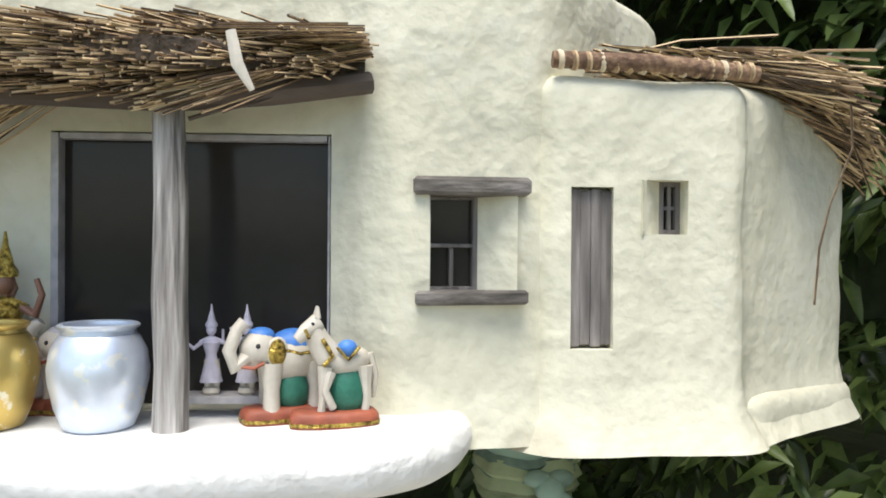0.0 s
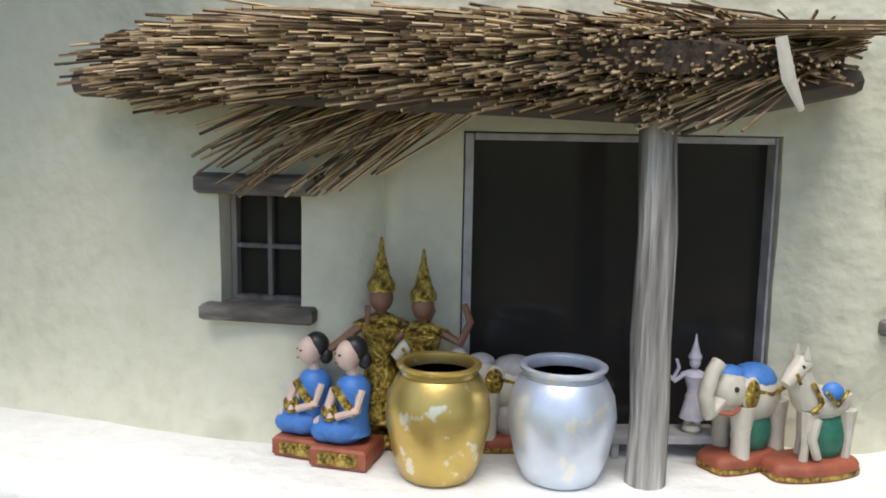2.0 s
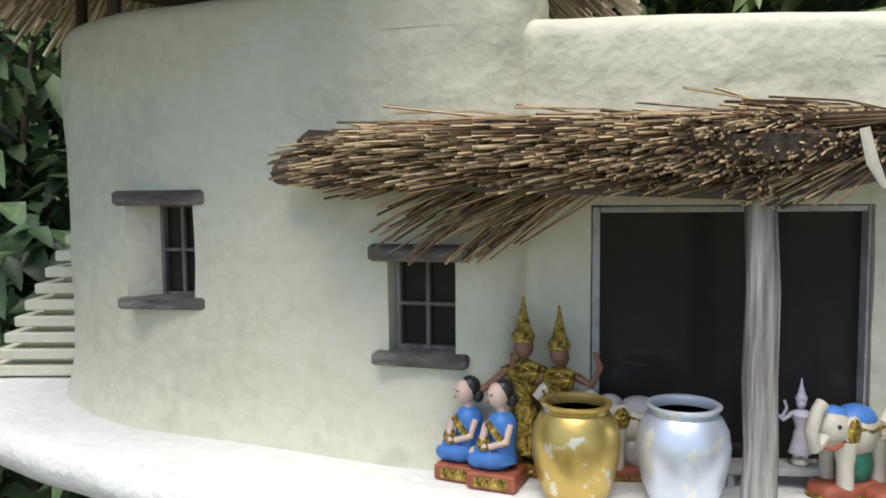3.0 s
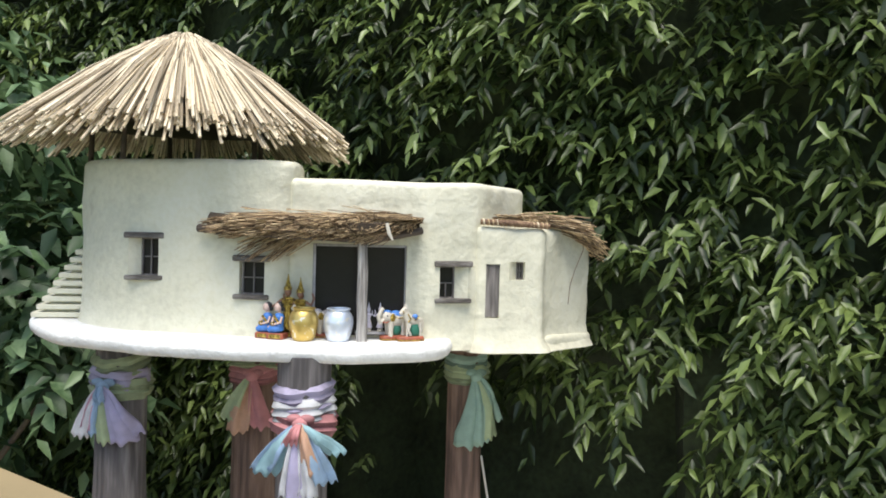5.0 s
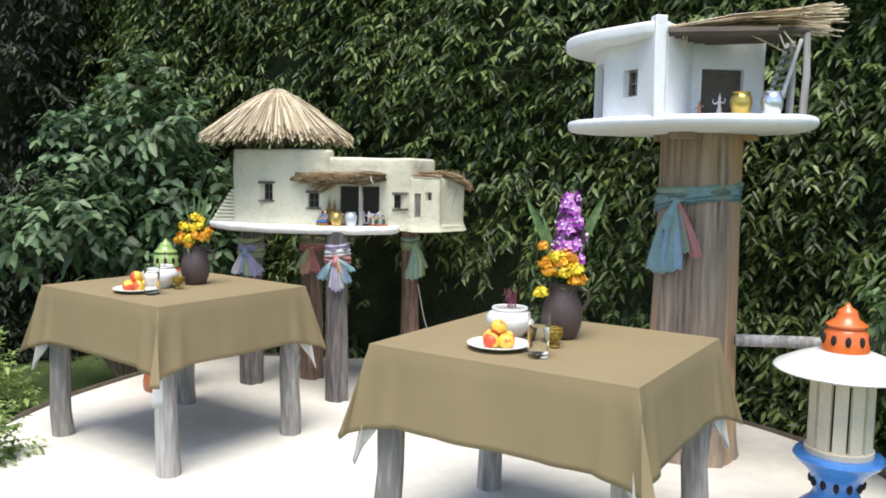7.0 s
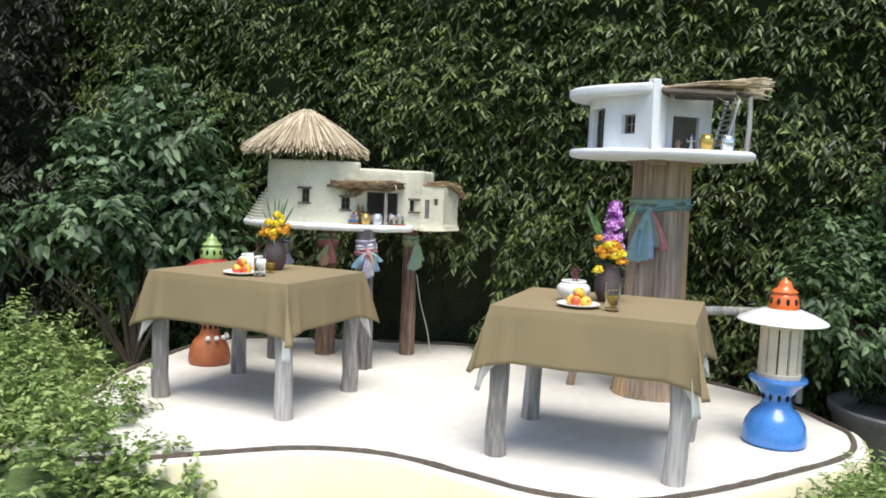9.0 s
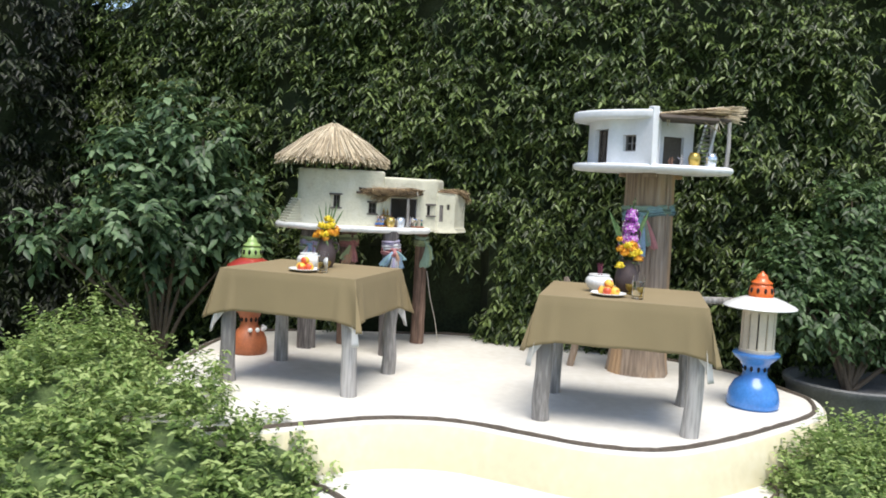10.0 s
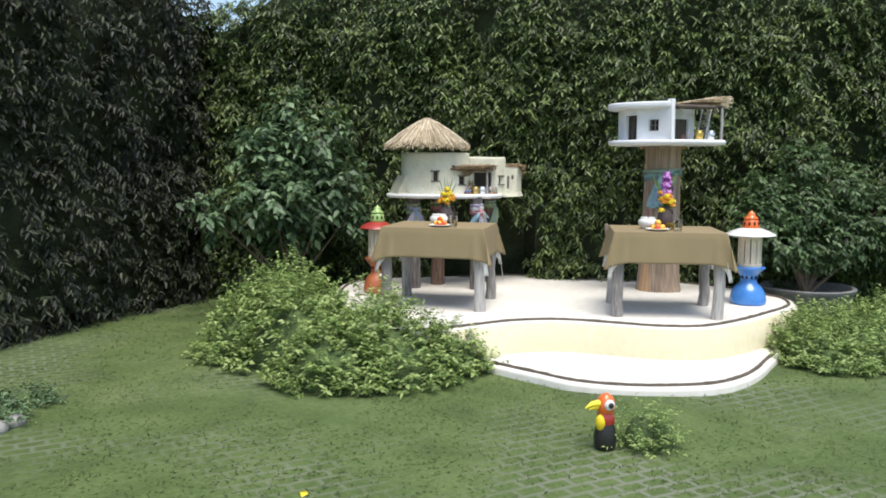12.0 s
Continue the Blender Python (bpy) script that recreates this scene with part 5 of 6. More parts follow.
GOLDCHIP = material("worn_gold_paint", (0.62, 0.45, 0.14), 0.36, 0.75, vary=0.15, scale=14, fine=80, bump=0.05, spot=((0.80, 0.74, 0.58), 75, 0.62))
SILVERCHIP = material("worn_silver_paint", (0.72, 0.78, 0.88), 0.36, 0.6, vary=0.12, scale=14, fine=80, bump=0.05, spot=((0.86, 0.85, 0.80), 75, 0.61))
jar(GOLDCHIP, 0.0350, 0.078, spot_on_house(-0.136, -0.014), "round gold painted jar with chipped paint on the platform")
jar(SILVERCHIP, 0.0360, 0.078, spot_on_house(-0.054, -0.010, turn=40), "round silver painted jar with chipped paint on the platform")
jar(GOLD, 0.043, 0.095, pose(0.80, -2.25, P2), "small gold jar on the white miniature house")
jar(SILVER, 0.042, 0.095, pose(0.865, -2.345, P2), "small silver jar on the white miniature house")


def kneeling_figure(m, s, label):
    b = Builder(BRICKP)
    b.box((0, 0, 0.007), (0.040, 0.036, 0.014))
    b.use(GILT).box((0, -0.0175, 0.007), (0.028, 0.0022, 0.009))
    b.use(BLUEP).ball((-0.004, 0, 0.024), (0.019, 0.0165, 0.012))
    b.ball((-0.013, -0.006, 0.0215), (0.011, 0.008, 0.008))
    b.lathe([(0.0125, 0.02), (0.0105, 0.034), (0.0115, 0.046), (0.0125, 0.052), (0.009, 0.058), (0.004, 0.061)], (0.004, 0, 0), 16)
    b.use(GILT).tube([(-0.005, -0.0105, 0.054), (0.002, -0.0125, 0.046), (0.010, -0.0115, 0.036)], 0.0032, 6)
    b.ball((-0.008, -0.012, 0.037), (0.006, 0.005, 0.007))
    b.use(SKINP).tube([(0.004, 0, 0.058), (0.003, 0, 0.066)], 0.0042, 8)
    b.tube([(0.012, -0.006, 0.052), (0.012, -0.012, 0.040), (-0.002, -0.015, 0.035)], [0.0034, 0.003, 0.0026], 8)
    b.tube([(-0.006, -0.008, 0.052), (-0.008, -0.013, 0.042), (-0.006, -0.015, 0.034)], [0.0034, 0.003, 0.0026], 8)
    b.ball((-0.017, -0.004, 0.026), (0.006, 0.006, 0.005))
    b.ball((0.001, -0.001, 0.074), (0.0088, 0.0088, 0.0105))
    b.use(BLACK).ball((0.0042, 0.0028, 0.0775), (0.0092, 0.0090, 0.0094))
    b.ball((0.011, 0.004, 0.070), (0.005, 0.005, 0.006))
    b.ball((-0.0062, -0.0050, 0.0755), (0.0011, 0.0014, 0.0008), 6, 5)
    b.ball((-0.0018, -0.0092, 0.0755), (0.0014, 0.0009, 0.0008), 6, 5)
    b.use(REDGLAZE).ball((-0.0056, -0.0066, 0.0695), (0.0012, 0.0010, 0.0006), 6, 5)
    ob = b.done("kneeling_figurine", m=m @ Matrix.Scale(s, 4))
    return tagged(ob, label, "figurine", "figurines on the platform")


kneeling_figure(spot_on_house(-0.226, -0.056, turn=-22), 1.0, "painted kneeling figurine in blue dress on a red base")
kneeling_figure(spot_on_house(-0.198, -0.038, turn=-18), 1.02, "painted kneeling figurine in blue and gold dress on a red base")


def dancer(m, s, mats, label, raised):
    skin, robe, trim = mats
    b = Builder(robe)
    b.lathe([(0.010, 0.0), (0.013, 0.004), (0.011, 0.01), (0.004, 0.013)], seg=12)
    b.tube([(-0.004, 0, 0.008), (-0.005, -0.002, 0.028), (-0.002, 0, 0.048)], [0.005, 0.006, 0.008], 10)
    b.tube([(0.006, 0, 0.008), (0.008, 0, 0.028), (0.003, 0, 0.048)], [0.005, 0.006, 0.008], 10)
    b.use(trim).lathe([(0.016, 0.018), (0.012, 0.034), (0.0085, 0.05), (0.0075, 0.056), (0.011, 0.068), (0.0125, 0.074), (0.006, 0.079)], seg=14)
    b.tube([(-0.016, 0.0, 0.074), (0.0, 0, 0.079), (0.016, 0, 0.074)], [0.003, 0.0055, 0.003], 8)
    b.use(skin).tube([(0, 0, 0.078), (0, 0, 0.086)], 0.0035, 8)
    b.ball((0, -0.001, 0.092), (0.0072, 0.0072, 0.0088))
    b.tube([(-0.012, 0, 0.075), (-0.024, -0.004, 0.066), (-0.034, -0.005, 0.060 if not raised else 0.075), (-0.034, -0.006, 0.064 if not raised else 0.092)], [0.0034, 0.003, 0.0024, 0.002], 8)
    b.tube([(0.012, 0, 0.075), (0.024, -0.003, 0.070), (0.030, -0.005, 0.084), (0.026, -0.005, 0.095)], [0.0034, 0.003, 0.0024, 0.002], 8)
    b.use(trim).lathe([(0.0082, 0.096), (0.0085, 0.100), (0.0055, 0.105), (0.0045, 0.110), (0.0022, 0.118), (0.0008, 0.128)], seg=12)
    ob = b.done("dancer_figurine", m=m @ Matrix.Scale(s, 4))
    return tagged(ob, label, "figurine", "figurines on the platform")


BROWNP = material("brown_paint", (0.22, 0.11, 0.07), 0.5, vary=0.2, scale=60, bump=0.1)
dancer(spot_on_house(-0.176, -0.066, turn=6), 1.2, (BROWNP, GILT, GILT), "gilded dancer figurine with pointed crown against the wall", False)
dancer(spot_on_house(-0.146, -0.062, turn=-8), 1.14, (BROWNP, GILT, GILT), "gilded dancer figurine with raised arm and pointed crown", True)
LILACP = material("pale_lilac_paint", (0.55, 0.52, 0.60), 0.55, vary=0.25, scale=70, bump=0.15)
bench = thing("low_bench", "small low grey painted wooden bench", "bench", *local(0.028, -0.050), FLOOR1, math.degrees(H1_TURN))
b = Builder(GREYSTONE)
b.box((0, 0, 0.0145), (0.080, 0.026, 0.006))
b.done("bench_top", bench)
for x in (-0.037, 0.037):
    b = Builder(GREYSTONE)
    b.box((x, 0, 0.006), (0.005, 0.022, 0.0122))
    b.done("leg", bench)
for u_, t_ in ((0.020, 12), (0.048, -14)):
    dancer(spot_on_house(u_, -0.048, FLOOR1 + 0.0175, t_), 0.56, (LILACP, WHITEP, LILACP), "small white and lilac dancing figurine on a low bench", True)
dancer(pose(0.77, -2.17, P2, 0, 0, -60), 0.75, (LILACP, GREYSTONE, GREYSTONE), "small grey dancing figurine on the white house", True)
dancer(pose(0.70, -2.13, P2, 0, 0, -60), 0.5, (BROWNP, BRICKP, BROWNP), "tiny brown figurine on the white house", False)
dancer(pose(0.73, -2.10, P2, 0, 0, -60), 0.5, (BROWNP, BRICKP, BROWNP), "tiny brown figurine on the white house", False)


def animal(m, s, kind, label, saddle=BLUEP, prop=GREENP):
    """Painted plaster beast on a base; it looks to its left."""
    b = Builder(BRICKP)
    b.prism(smooth_loop([(-0.028, -0.012), (0.0, -0.017), (0.027, -0.012), (0.031, 0.0), (0.026, 0.013), (0, 0.017), (-0.027, 0.012), (-0.031, 0)], 4), 0.0, 0.011, 0.005, 0.0)
    b.use(GILT).prism(smooth_loop([(-0.0285, -0.0125), (0.0, -0.0175), (0.0275, -0.0125), (0.0315, 0.0), (0.0265, 0.0135), (0, 0.0175), (-0.0275, 0.0125), (-0.0315, 0)], 4), 0.0015, 0.004)
    if kind == "elephant":
        b.use(WHITEP).ball((0.004, 0, 0.044), (0.024, 0.016, 0.018))
        for x, y in ((-0.013, -0.009), (-0.010, 0.009), (0.020, -0.009), (0.020, 0.009)):
            b.tube([(x, y, 0.009), (x, y, 0.024), (x * 0.95, y * 0.9, 0.042)], [0.0062, 0.0058, 0.0085], 10)
        b.use(prop).ball((0.004, -0.004, 0.022), (0.013, 0.010, 0.016))
        b.use(WHITEP).ball((-0.020, -0.002, 0.052), (0.014, 0.012, 0.013))
        b.tube([(-0.028, -0.003, 0.047), (-0.038, -0.004, 0.041), (-0.0415, -0.004, 0.052), (-0.036, -0.004, 0.066), (-0.031, -0.004, 0.071)], [0.0068, 0.0056, 0.005, 0.0046, 0.0048], 10)
        b.ball((-0.010, -0.012, 0.050), (0.008, 0.003, 0.011))
        b.use(GILT).ball((-0.0105, -0.0135, 0.050), (0.0066, 0.0026, 0.0095))
        b.use(saddle).ball((0.006, 0, 0.054), (0.017, 0.0135, 0.011))
        b.ball((-0.018, -0.001, 0.061), (0.010, 0.0085, 0.006))
        b.use(GILT).tube([(0.022, -0.012, 0.050), (0.006, -0.0142, 0.048), (-0.008, -0.012, 0.052)], 0.0017, 6)
        b.use(BLACK).ball((-0.024, -0.0125, 0.055), 0.0018, 8, 6)
        b.use(BRICKP).tube([(-0.034, -0.008, 0.041), (-0.027, -0.0125, 0.040), (-0.020, -0.0125, 0.043)], 0.0014, 6)
    else:
        b.use(WHITEP).ball((0.006, 0, 0.046), (0.020, 0.0105, 0.011))
        for x, y, k in ((-0.010, -0.006, 0), (-0.004, 0.006, 0), (0.021, -0.006, 0), (0.021, 0.006, 0)):
            b.tube([(x, y, 0.009), (x + 0.001, y, 0.02), (x + 0.003 * (x < 0), y * 0.9, 0.042)], [0.003, 0.0026, 0.0058], 8)
        b.tube([(-0.002, -0.009, 0.013), (-0.008, -0.0105, 0.026), (-0.004, -0.007, 0.038)], [0.0028, 0.003, 0.0045], 8)
        b.use(prop).ball((0.009, -0.001, 0.024), (0.014, 0.0085, 0.018))
        b.use(WHITEP).tube([(-0.004, 0, 0.048), (-0.012, -0.001, 0.060), (-0.016, -0.002, 0.070)], [0.0105, 0.0085, 0.0066], 10)
        b.tube([(-0.012, -0.002, 0.073), (-0.021, -0.005, 0.067), (-0.027, -0.006, 0.061)], [0.0066, 0.0055, 0.0038], 10)
        for y in (-0.006, 0.003):
            b.tube([(-0.013, y, 0.076), (-0.0125, y, 0.084)], [0.0026, 0.0006], 6)
        b.use(saddle).ball((0.008, -0.0062, 0.054), (0.0075, 0.0055, 0.0068))
        b.use(GILT).tube([(-0.010, -0.0105, 0.062), (-0.003, -0.0115, 0.050), (-0.009, -0.0105, 0.043)], 0.0016, 6)
        b.tube([(0.0, -0.011, 0.056), (0.008, -0.0118, 0.047), (0.016, -0.0105, 0.056)], 0.0013, 6)
        b.tube([(-0.022, -0.010, 0.069), (-0.019, -0.010, 0.062)], 0.0012, 6)
        b.use(BLACK).ball((-0.0165, -0.0078, 0.072), 0.0017, 8, 6)
        b.use(WHITEP).tube([(0.025, 0, 0.05), (0.029, 0, 0.035), (0.028, 0, 0.018)], [0.003, 0.0028, 0.0015], 6)
    ob = b.done(kind + "_figurine", m=m @ Matrix.Scale(s, 4))
    return tagged(ob, label, "figurine", "figurines on the platform")


animal(spot_on_house(0.080, -0.034, turn=28), 1.10, "elephant", "painted white elephant figurine with blue saddle on a red base")
animal(spot_on_house(0.120, -0.016, turn=12), 1.08, "horse", "painted white horse figurine with blue saddle on a red base")
animal(spot_on_house(-0.136, -0.066, turn=0), 1.1, "horse", "dusty grey horse figurine behind the gold jar", GREYSTONE, GREYSTONE)
animal(spot_on_house(-0.085, -0.066, turn=4), 1.05, "elephant", "dusty grey elephant figurine behind the silver jar", GREYSTONE, GREYSTONE)

# ---- things on the tables ----
CT = TOPZ + 0.0065


def clay_vase(x, y, s, label):
    b = Builder(CLAYVASE)
    b.lathe([(r * s, z * s) for r, z in ((0.045, 0), (0.052, 0.006), (0.066, 0.04), (0.072, 0.075), (0.068, 0.115), (0.054, 0.15), (0.046, 0.17), (0.047, 0.185), (0.052, 0.195), (0.046, 0.197), (0.04, 0.18), (0.05, 0.1), (0, 0.08))], seg=36)
    b.tube([(0.045 * s, 0.01, 0.175 * s), (0.085 * s, 0.02, 0.165 * s), (0.092 * s, 0.02, 0.13 * s), (0.07 * s, 0.012, 0.10 * s)], 0.007 * s, 8)
    return tagged(b.done("clay_vase", m=pose(x, y, CT, 0, 0, -40)), label, "vase", "flower vases")


def bouquet(x, y, z, marigolds, orchid, blades, seed, label):
    ob = thing("bouquet", label, "flowers", x, y, z, -35, "bouquets")
    rs = random.Random(seed)
    for fx, fy, fz, r, mat in marigolds:
        r *= 1.2
        b = Builder(STEM)
        b.tube([(0, 0, -0.04), (fx * 0.5, fy * 0.5, fz * 0.5), (fx, fy, fz - r * 0.5)], 0.0022, 5)
        b.use(mat)
        for q in range(46):
            th, ph = rs.uniform(0, 2 * math.pi), math.acos(rs.uniform(-0.55, 1))
            dv = Vector((math.sin(ph) * math.cos(th), math.sin(ph) * math.sin(th), math.cos(ph) * 0.85))
            c = Vector((fx, fy, fz)) + dv * r * rs.uniform(0.62, 1.05)
            t1 = dv.orthogonal().normalized()
            t2 = dv.cross(t1)
            a = rs.uniform(0, 6.28)
            p, w = (t1 * math.cos(a) + t2 * math.sin(a)), r * 0.42
            o = p.cross(dv)
            b.add([c - p * w * 0.6, c + o * w * 0.7 + dv * w * 0.25, c + p * w + dv * w * 0.5, c - o * w * 0.7 + dv * w * 0.25], [(0, 1, 2), (0, 2, 3)])
        b.ball((fx, fy, fz), r * 0.62, 10, 7)
        b.done("marigold", ob)
    if orchid:
        for i in range(96):
            k = rs.random() ** 1.15
            fz = 0.09 + 0.22 * k
            rad = 0.070 * (1 - 0.62 * k) * rs.uniform(0.6, 1.05)
            a = rs.uniform(0, 6.28)
            c = Vector((0.02 + rad * math.cos(a), 0.02 + rad * math.sin(a), fz))
            out = Vector((math.cos(a), math.sin(a), 0.3)).normalized()
            b = Builder(ORCHID)
            t1 = out.orthogonal().normalized()
            t2 = out.cross(t1)
            for q in range(5):
                an = 2 * math.pi * q / 5 + a
                p = t1 * math.cos(an) + t2 * math.sin(an)
                o = p.cross(out)
                w = 0.022
                b.add([c, c + p * w * 0.6 + o * w * 0.42 + out * w * 0.2, c + p * w * 1.15 + out * w * 0.1, c + p * w * 0.6 - o * w * 0.42 + out * w * 0.2], [(0, 1, 2), (0, 2, 3)])
            b.use(CERAMIC).ball(c + out * 0.006, 0.005, 6, 5)
            b.done("orchid_bloom", ob)
        b = Builder(STEM)
        b.tube([(0.01, 0.01, -0.05), (0.02, 0.02, 0.15), (0.028, 0.02, 0.30), (0.034, 0.02, 0.385)], [0.004, 0.0035, 0.003, 0.0015], 6)
        for i in range(12):
            k = i / 11
            b.ball((0.03 + rs.gauss(0, 0.009), 0.02 + rs.gauss(0, 0.006), 0.30 + 0.09 * k), 0.0075 * (1.2 - k * 0.7), 7, 5)
        b.done("orchid_stem", ob)
    for ax, ay, hz, w in blades:
        b = Builder(STEM)
        vs = []
        for j in range(7):
            k = j / 6
            c = Vector((ax * k ** 1.2, ay * k, -0.03 + (hz + 0.03) * k))
            ww = w * (0.4 + 1.2 * k) * (1 - k) ** 0.5 + 0.0006
            vs += [c + Vector((-ww, 0, 0)), c + Vector((0, 0.35 * ww, 0)), c + Vector((ww, 0, 0))]
        b.add(vs, [f for j in range(6) for f in ((j * 3, j * 3 + 1, j * 3 + 4, j * 3 + 3), (j * 3 + 1, j * 3 + 2, j * 3 + 5, j * 3 + 4))])
        b.done("leaf_blade", ob)
    n = 260
    g = np.random.default_rng(seed)
    p = np.stack([g.normal(0, 0.03, n), g.normal(0, 0.03, n), g.uniform(-0.01, 0.09, n)], 1)
    leaf_mesh("small_leaves", p, unit(g.normal(0, 1, (n, 3)) + np.array([0, 0, 0.4])), unit(g.normal(0, 1, (n, 3))), g.uniform(0.02, 0.04, n), g.uniform(0.006, 0.011, n), STEM, ob)
    return ob


O_, Y_ = MARIGOLD, MARIYELLOW
clay_vase(-0.06, -2.195, 1.0, "dark brown clay vase with a handle on the tablecloth")
bouquet(-0.06, -2.195, CT + 0.19, [(-0.065, -0.02, 0.075, 0.021, O_), (-0.035, -0.045, 0.098, 0.024, Y_), (-0.01, -0.05, 0.075, 0.024, O_), (-0.055, -0.05, 0.05, 0.022, O_), (0.03, -0.05, 0.055, 0.027, Y_), (0.01, -0.04, 0.105, 0.022, O_), (0.05, -0.035, 0.02, 0.022, O_), (0.035, -0.06, 0.02, 0.02, O_), (-0.01, -0.06, 0.045, 0.02, Y_), (-0.075, -0.02, 0.135, 0.017, O_), (-0.082, -0.05, -0.025, 0.022, Y_), (0.025, -0.03, 0.085, 0.02, O_)], True, [(-0.14, 0.02, 0.31, 0.020), (-0.08, 0.03, 0.25, 0.012), (0.14, 0.02, 0.32, 0.024), (0.0, 0.03, 0.31, 0.010), (0.09, 0.04, 0.24, 0.012)], 3, "marigolds and a purple orchid spike in a clay vase")
clay_vase(-0.805, -0.32, 0.98, "dark brown clay vase with a handle on the tablecloth")
bouquet(-0.805, -0.32, CT + 0.185, [(-0.05, -0.03, 0.05, 0.024, O_), (-0.02, -0.045, 0.04, 0.025, Y_), (0.02, -0.045, 0.055, 0.024, O_), (0.05, -0.03, 0.05, 0.026, O_), (-0.04, -0.03, 0.10, 0.023, Y_), (0.0, -0.035, 0.095, 0.024, Y_), (0.03, -0.03, 0.105, 0.022, Y_), (0.005, -0.01, 0.145, 0.022, Y_), (-0.07, -0.02, 0.03, 0.022, O_), (0.065, -0.01, 0.075, 0.022, O_), (-0.015, -0.05, 0.015, 0.021, O_), (0.03, 0.0, 0.135, 0.018, Y_)], False, [(-0.06, 0.02, 0.24, 0.006), (-0.01, 0.02, 0.26, 0.006), (0.02, 0.02, 0.255, 0.006), (0.07, 0.0, 0.26, 0.008), (0.11, 0.0, 0.21, 0.009), (0.04, 0.02, 0.22, 0.008), (-0.085, 0.0, 0.18, 0.004)], 8, "orange and yellow marigolds with long leaves in a clay vase")


def incense_urn(x, y, sticks, label):
    ob = thing("incense_urn", label, "urn", x, y, CT, 0, "incense urns")
    b = Builder(CERAMIC)
    prof = [(q * 1.12, h * 1.05) for q, h in [(0.044, 0), (0.048, 0.008), (0.066, 0.03), (0.075, 0.052), (0.073, 0.070), (0.062, 0.083), (0.055, 0.087), (0.058, 0.095), (0.056, 0.099), (0.050, 0.097), (0.050, 0.088)]]
    seg = 60
    vs = [((r * (1 + 0.018 * math.cos(20 * 2 * math.pi * k / seg) * (0.01 < z < 0.075))) * math.cos(2 * math.pi * k / seg), (r * (1 + 0.018 * math.cos(20 * 2 * math.pi * k / seg) * (0.01 < z < 0.075))) * math.sin(2 * math.pi * k / seg), z) for r, z in prof for k in range(seg)]
    b.add(vs, [(j * seg + k, j * seg + (k + 1) % seg, (j + 1) * seg + (k + 1) % seg, (j + 1) * seg + k) for j in range(len(prof) - 1) for k in range(seg)] + [tuple(reversed(range(seg)))])
    b.done("bowl", ob)
    b = Builder(STONE)
    b.lathe([(0.057, 0.09), (0.05, 0.096), (0.02, 0.099), (0.0, 0.101)], seg=24)
    b.done("ash", ob)
    rs = random.Random(2)
    for i in range(sticks):
        b = Builder(material_stick)
        x0, y0 = rs.gauss(0, 0.009), rs.gauss(0, 0.009)
        b.tube([(x0, y0, 0.085), (x0 + rs.gauss(0, 0.006), y0 + rs.gauss(0, 0.006), 0.15 + 0.03 * rs.random())], 0.0019, 6)
        b.done("incense_stick", ob)
    return ob


material_stick = material("incense_red", (0.22, 0.05, 0.09), 0.7, vary=0.2)
incense_urn(-0.21, -2.085, 7, "white fluted ceramic urn with red incense sticks")
incense_urn(-0.985, -0.355, 1, "white fluted ceramic urn with ash")


def fruit_plate(x, y, seed, label):
    b = Builder(CERAMIC)
    b.lathe([(0.045, 0), (0.06, 0.002), (0.092, 0.010), (0.104, 0.015), (0.106, 0.017), (0.103, 0.019), (0.088, 0.013), (0.055, 0.006), (0, 0.005)], seg=40)
    tagged(b.done("plate", m=pose(x, y, CT)), "white china plate holding fruit", "plate", "fruit plates")
    rs = random.Random(seed)
    for i, (fx, fy, fz) in enumerate(((-0.038, -0.012, 0.034), (0.0, -0.042, 0.034), (0.034, 0.0, 0.034), (-0.006, 0.035, 0.033), (0.0, 0.0, 0.073))):
        b = Builder(FRUIT)
        b.lathe([(0.004, -0.026), (0.018, -0.022), (0.028, -0.006), (0.0285, 0.004), (0.022, 0.018), (0.010, 0.025), (0.004, 0.0235), (0.0, 0.022)], seg=20)
        b.use(TWIG).tube([(0, 0, 0.021), (0.002, 0, 0.030)], 0.0012, 5)
        tagged(b.done("fruit", m=pose(x + fx, y + fy, CT + fz - 0.005, rs.uniform(-30, 30), rs.uniform(-30, 30), rs.uniform(0, 360))), "ripe yellow and red fruit on a white plate", "fruit", "fruit on the plates")


fruit_plate(-0.365, -2.225, 1, "")
fruit_plate(-1.115, -0.45, 2, "")
WATER = glass("water", (0.96, 0.98, 0.97), ior=1.2)


def drinking_glass(x, y):
    ob = thing("drinking_glass", "clear straight glass of water on the tablecloth", "glass", x, y, CT, 0, "water glasses")
    b = Builder(CLEAR)
    b.lathe([(0.031, 0), (0.033, 0.002), (0.036, 0.135), (0.0365, 0.137), (0.0345, 0.137), (0.0315, 0.012), (0.0, 0.011)], seg=32)
    b.done("glass_body", ob)
    b = Builder(WATER)
    b.lathe([(0.0, 0.0125), (0.0308, 0.0135), (0.0330, 0.10), (0.0, 0.10)], seg=28)
    b.done("water", ob)


def gold_cup(x, y):
    b = Builder(GILT)
    b.lathe([(0.018, 0), (0.019, 0.004), (0.008, 0.010), (0.007, 0.016), (0.020, 0.026), (0.027, 0.040), (0.028, 0.056), (0.026, 0.057), (0.024, 0.042), (0.0, 0.03)], seg=26)
    tagged(b.done("gold_cup", m=pose(x, y, CT)), "small footed gold cup on the tablecloth", "cup", "gold cups")


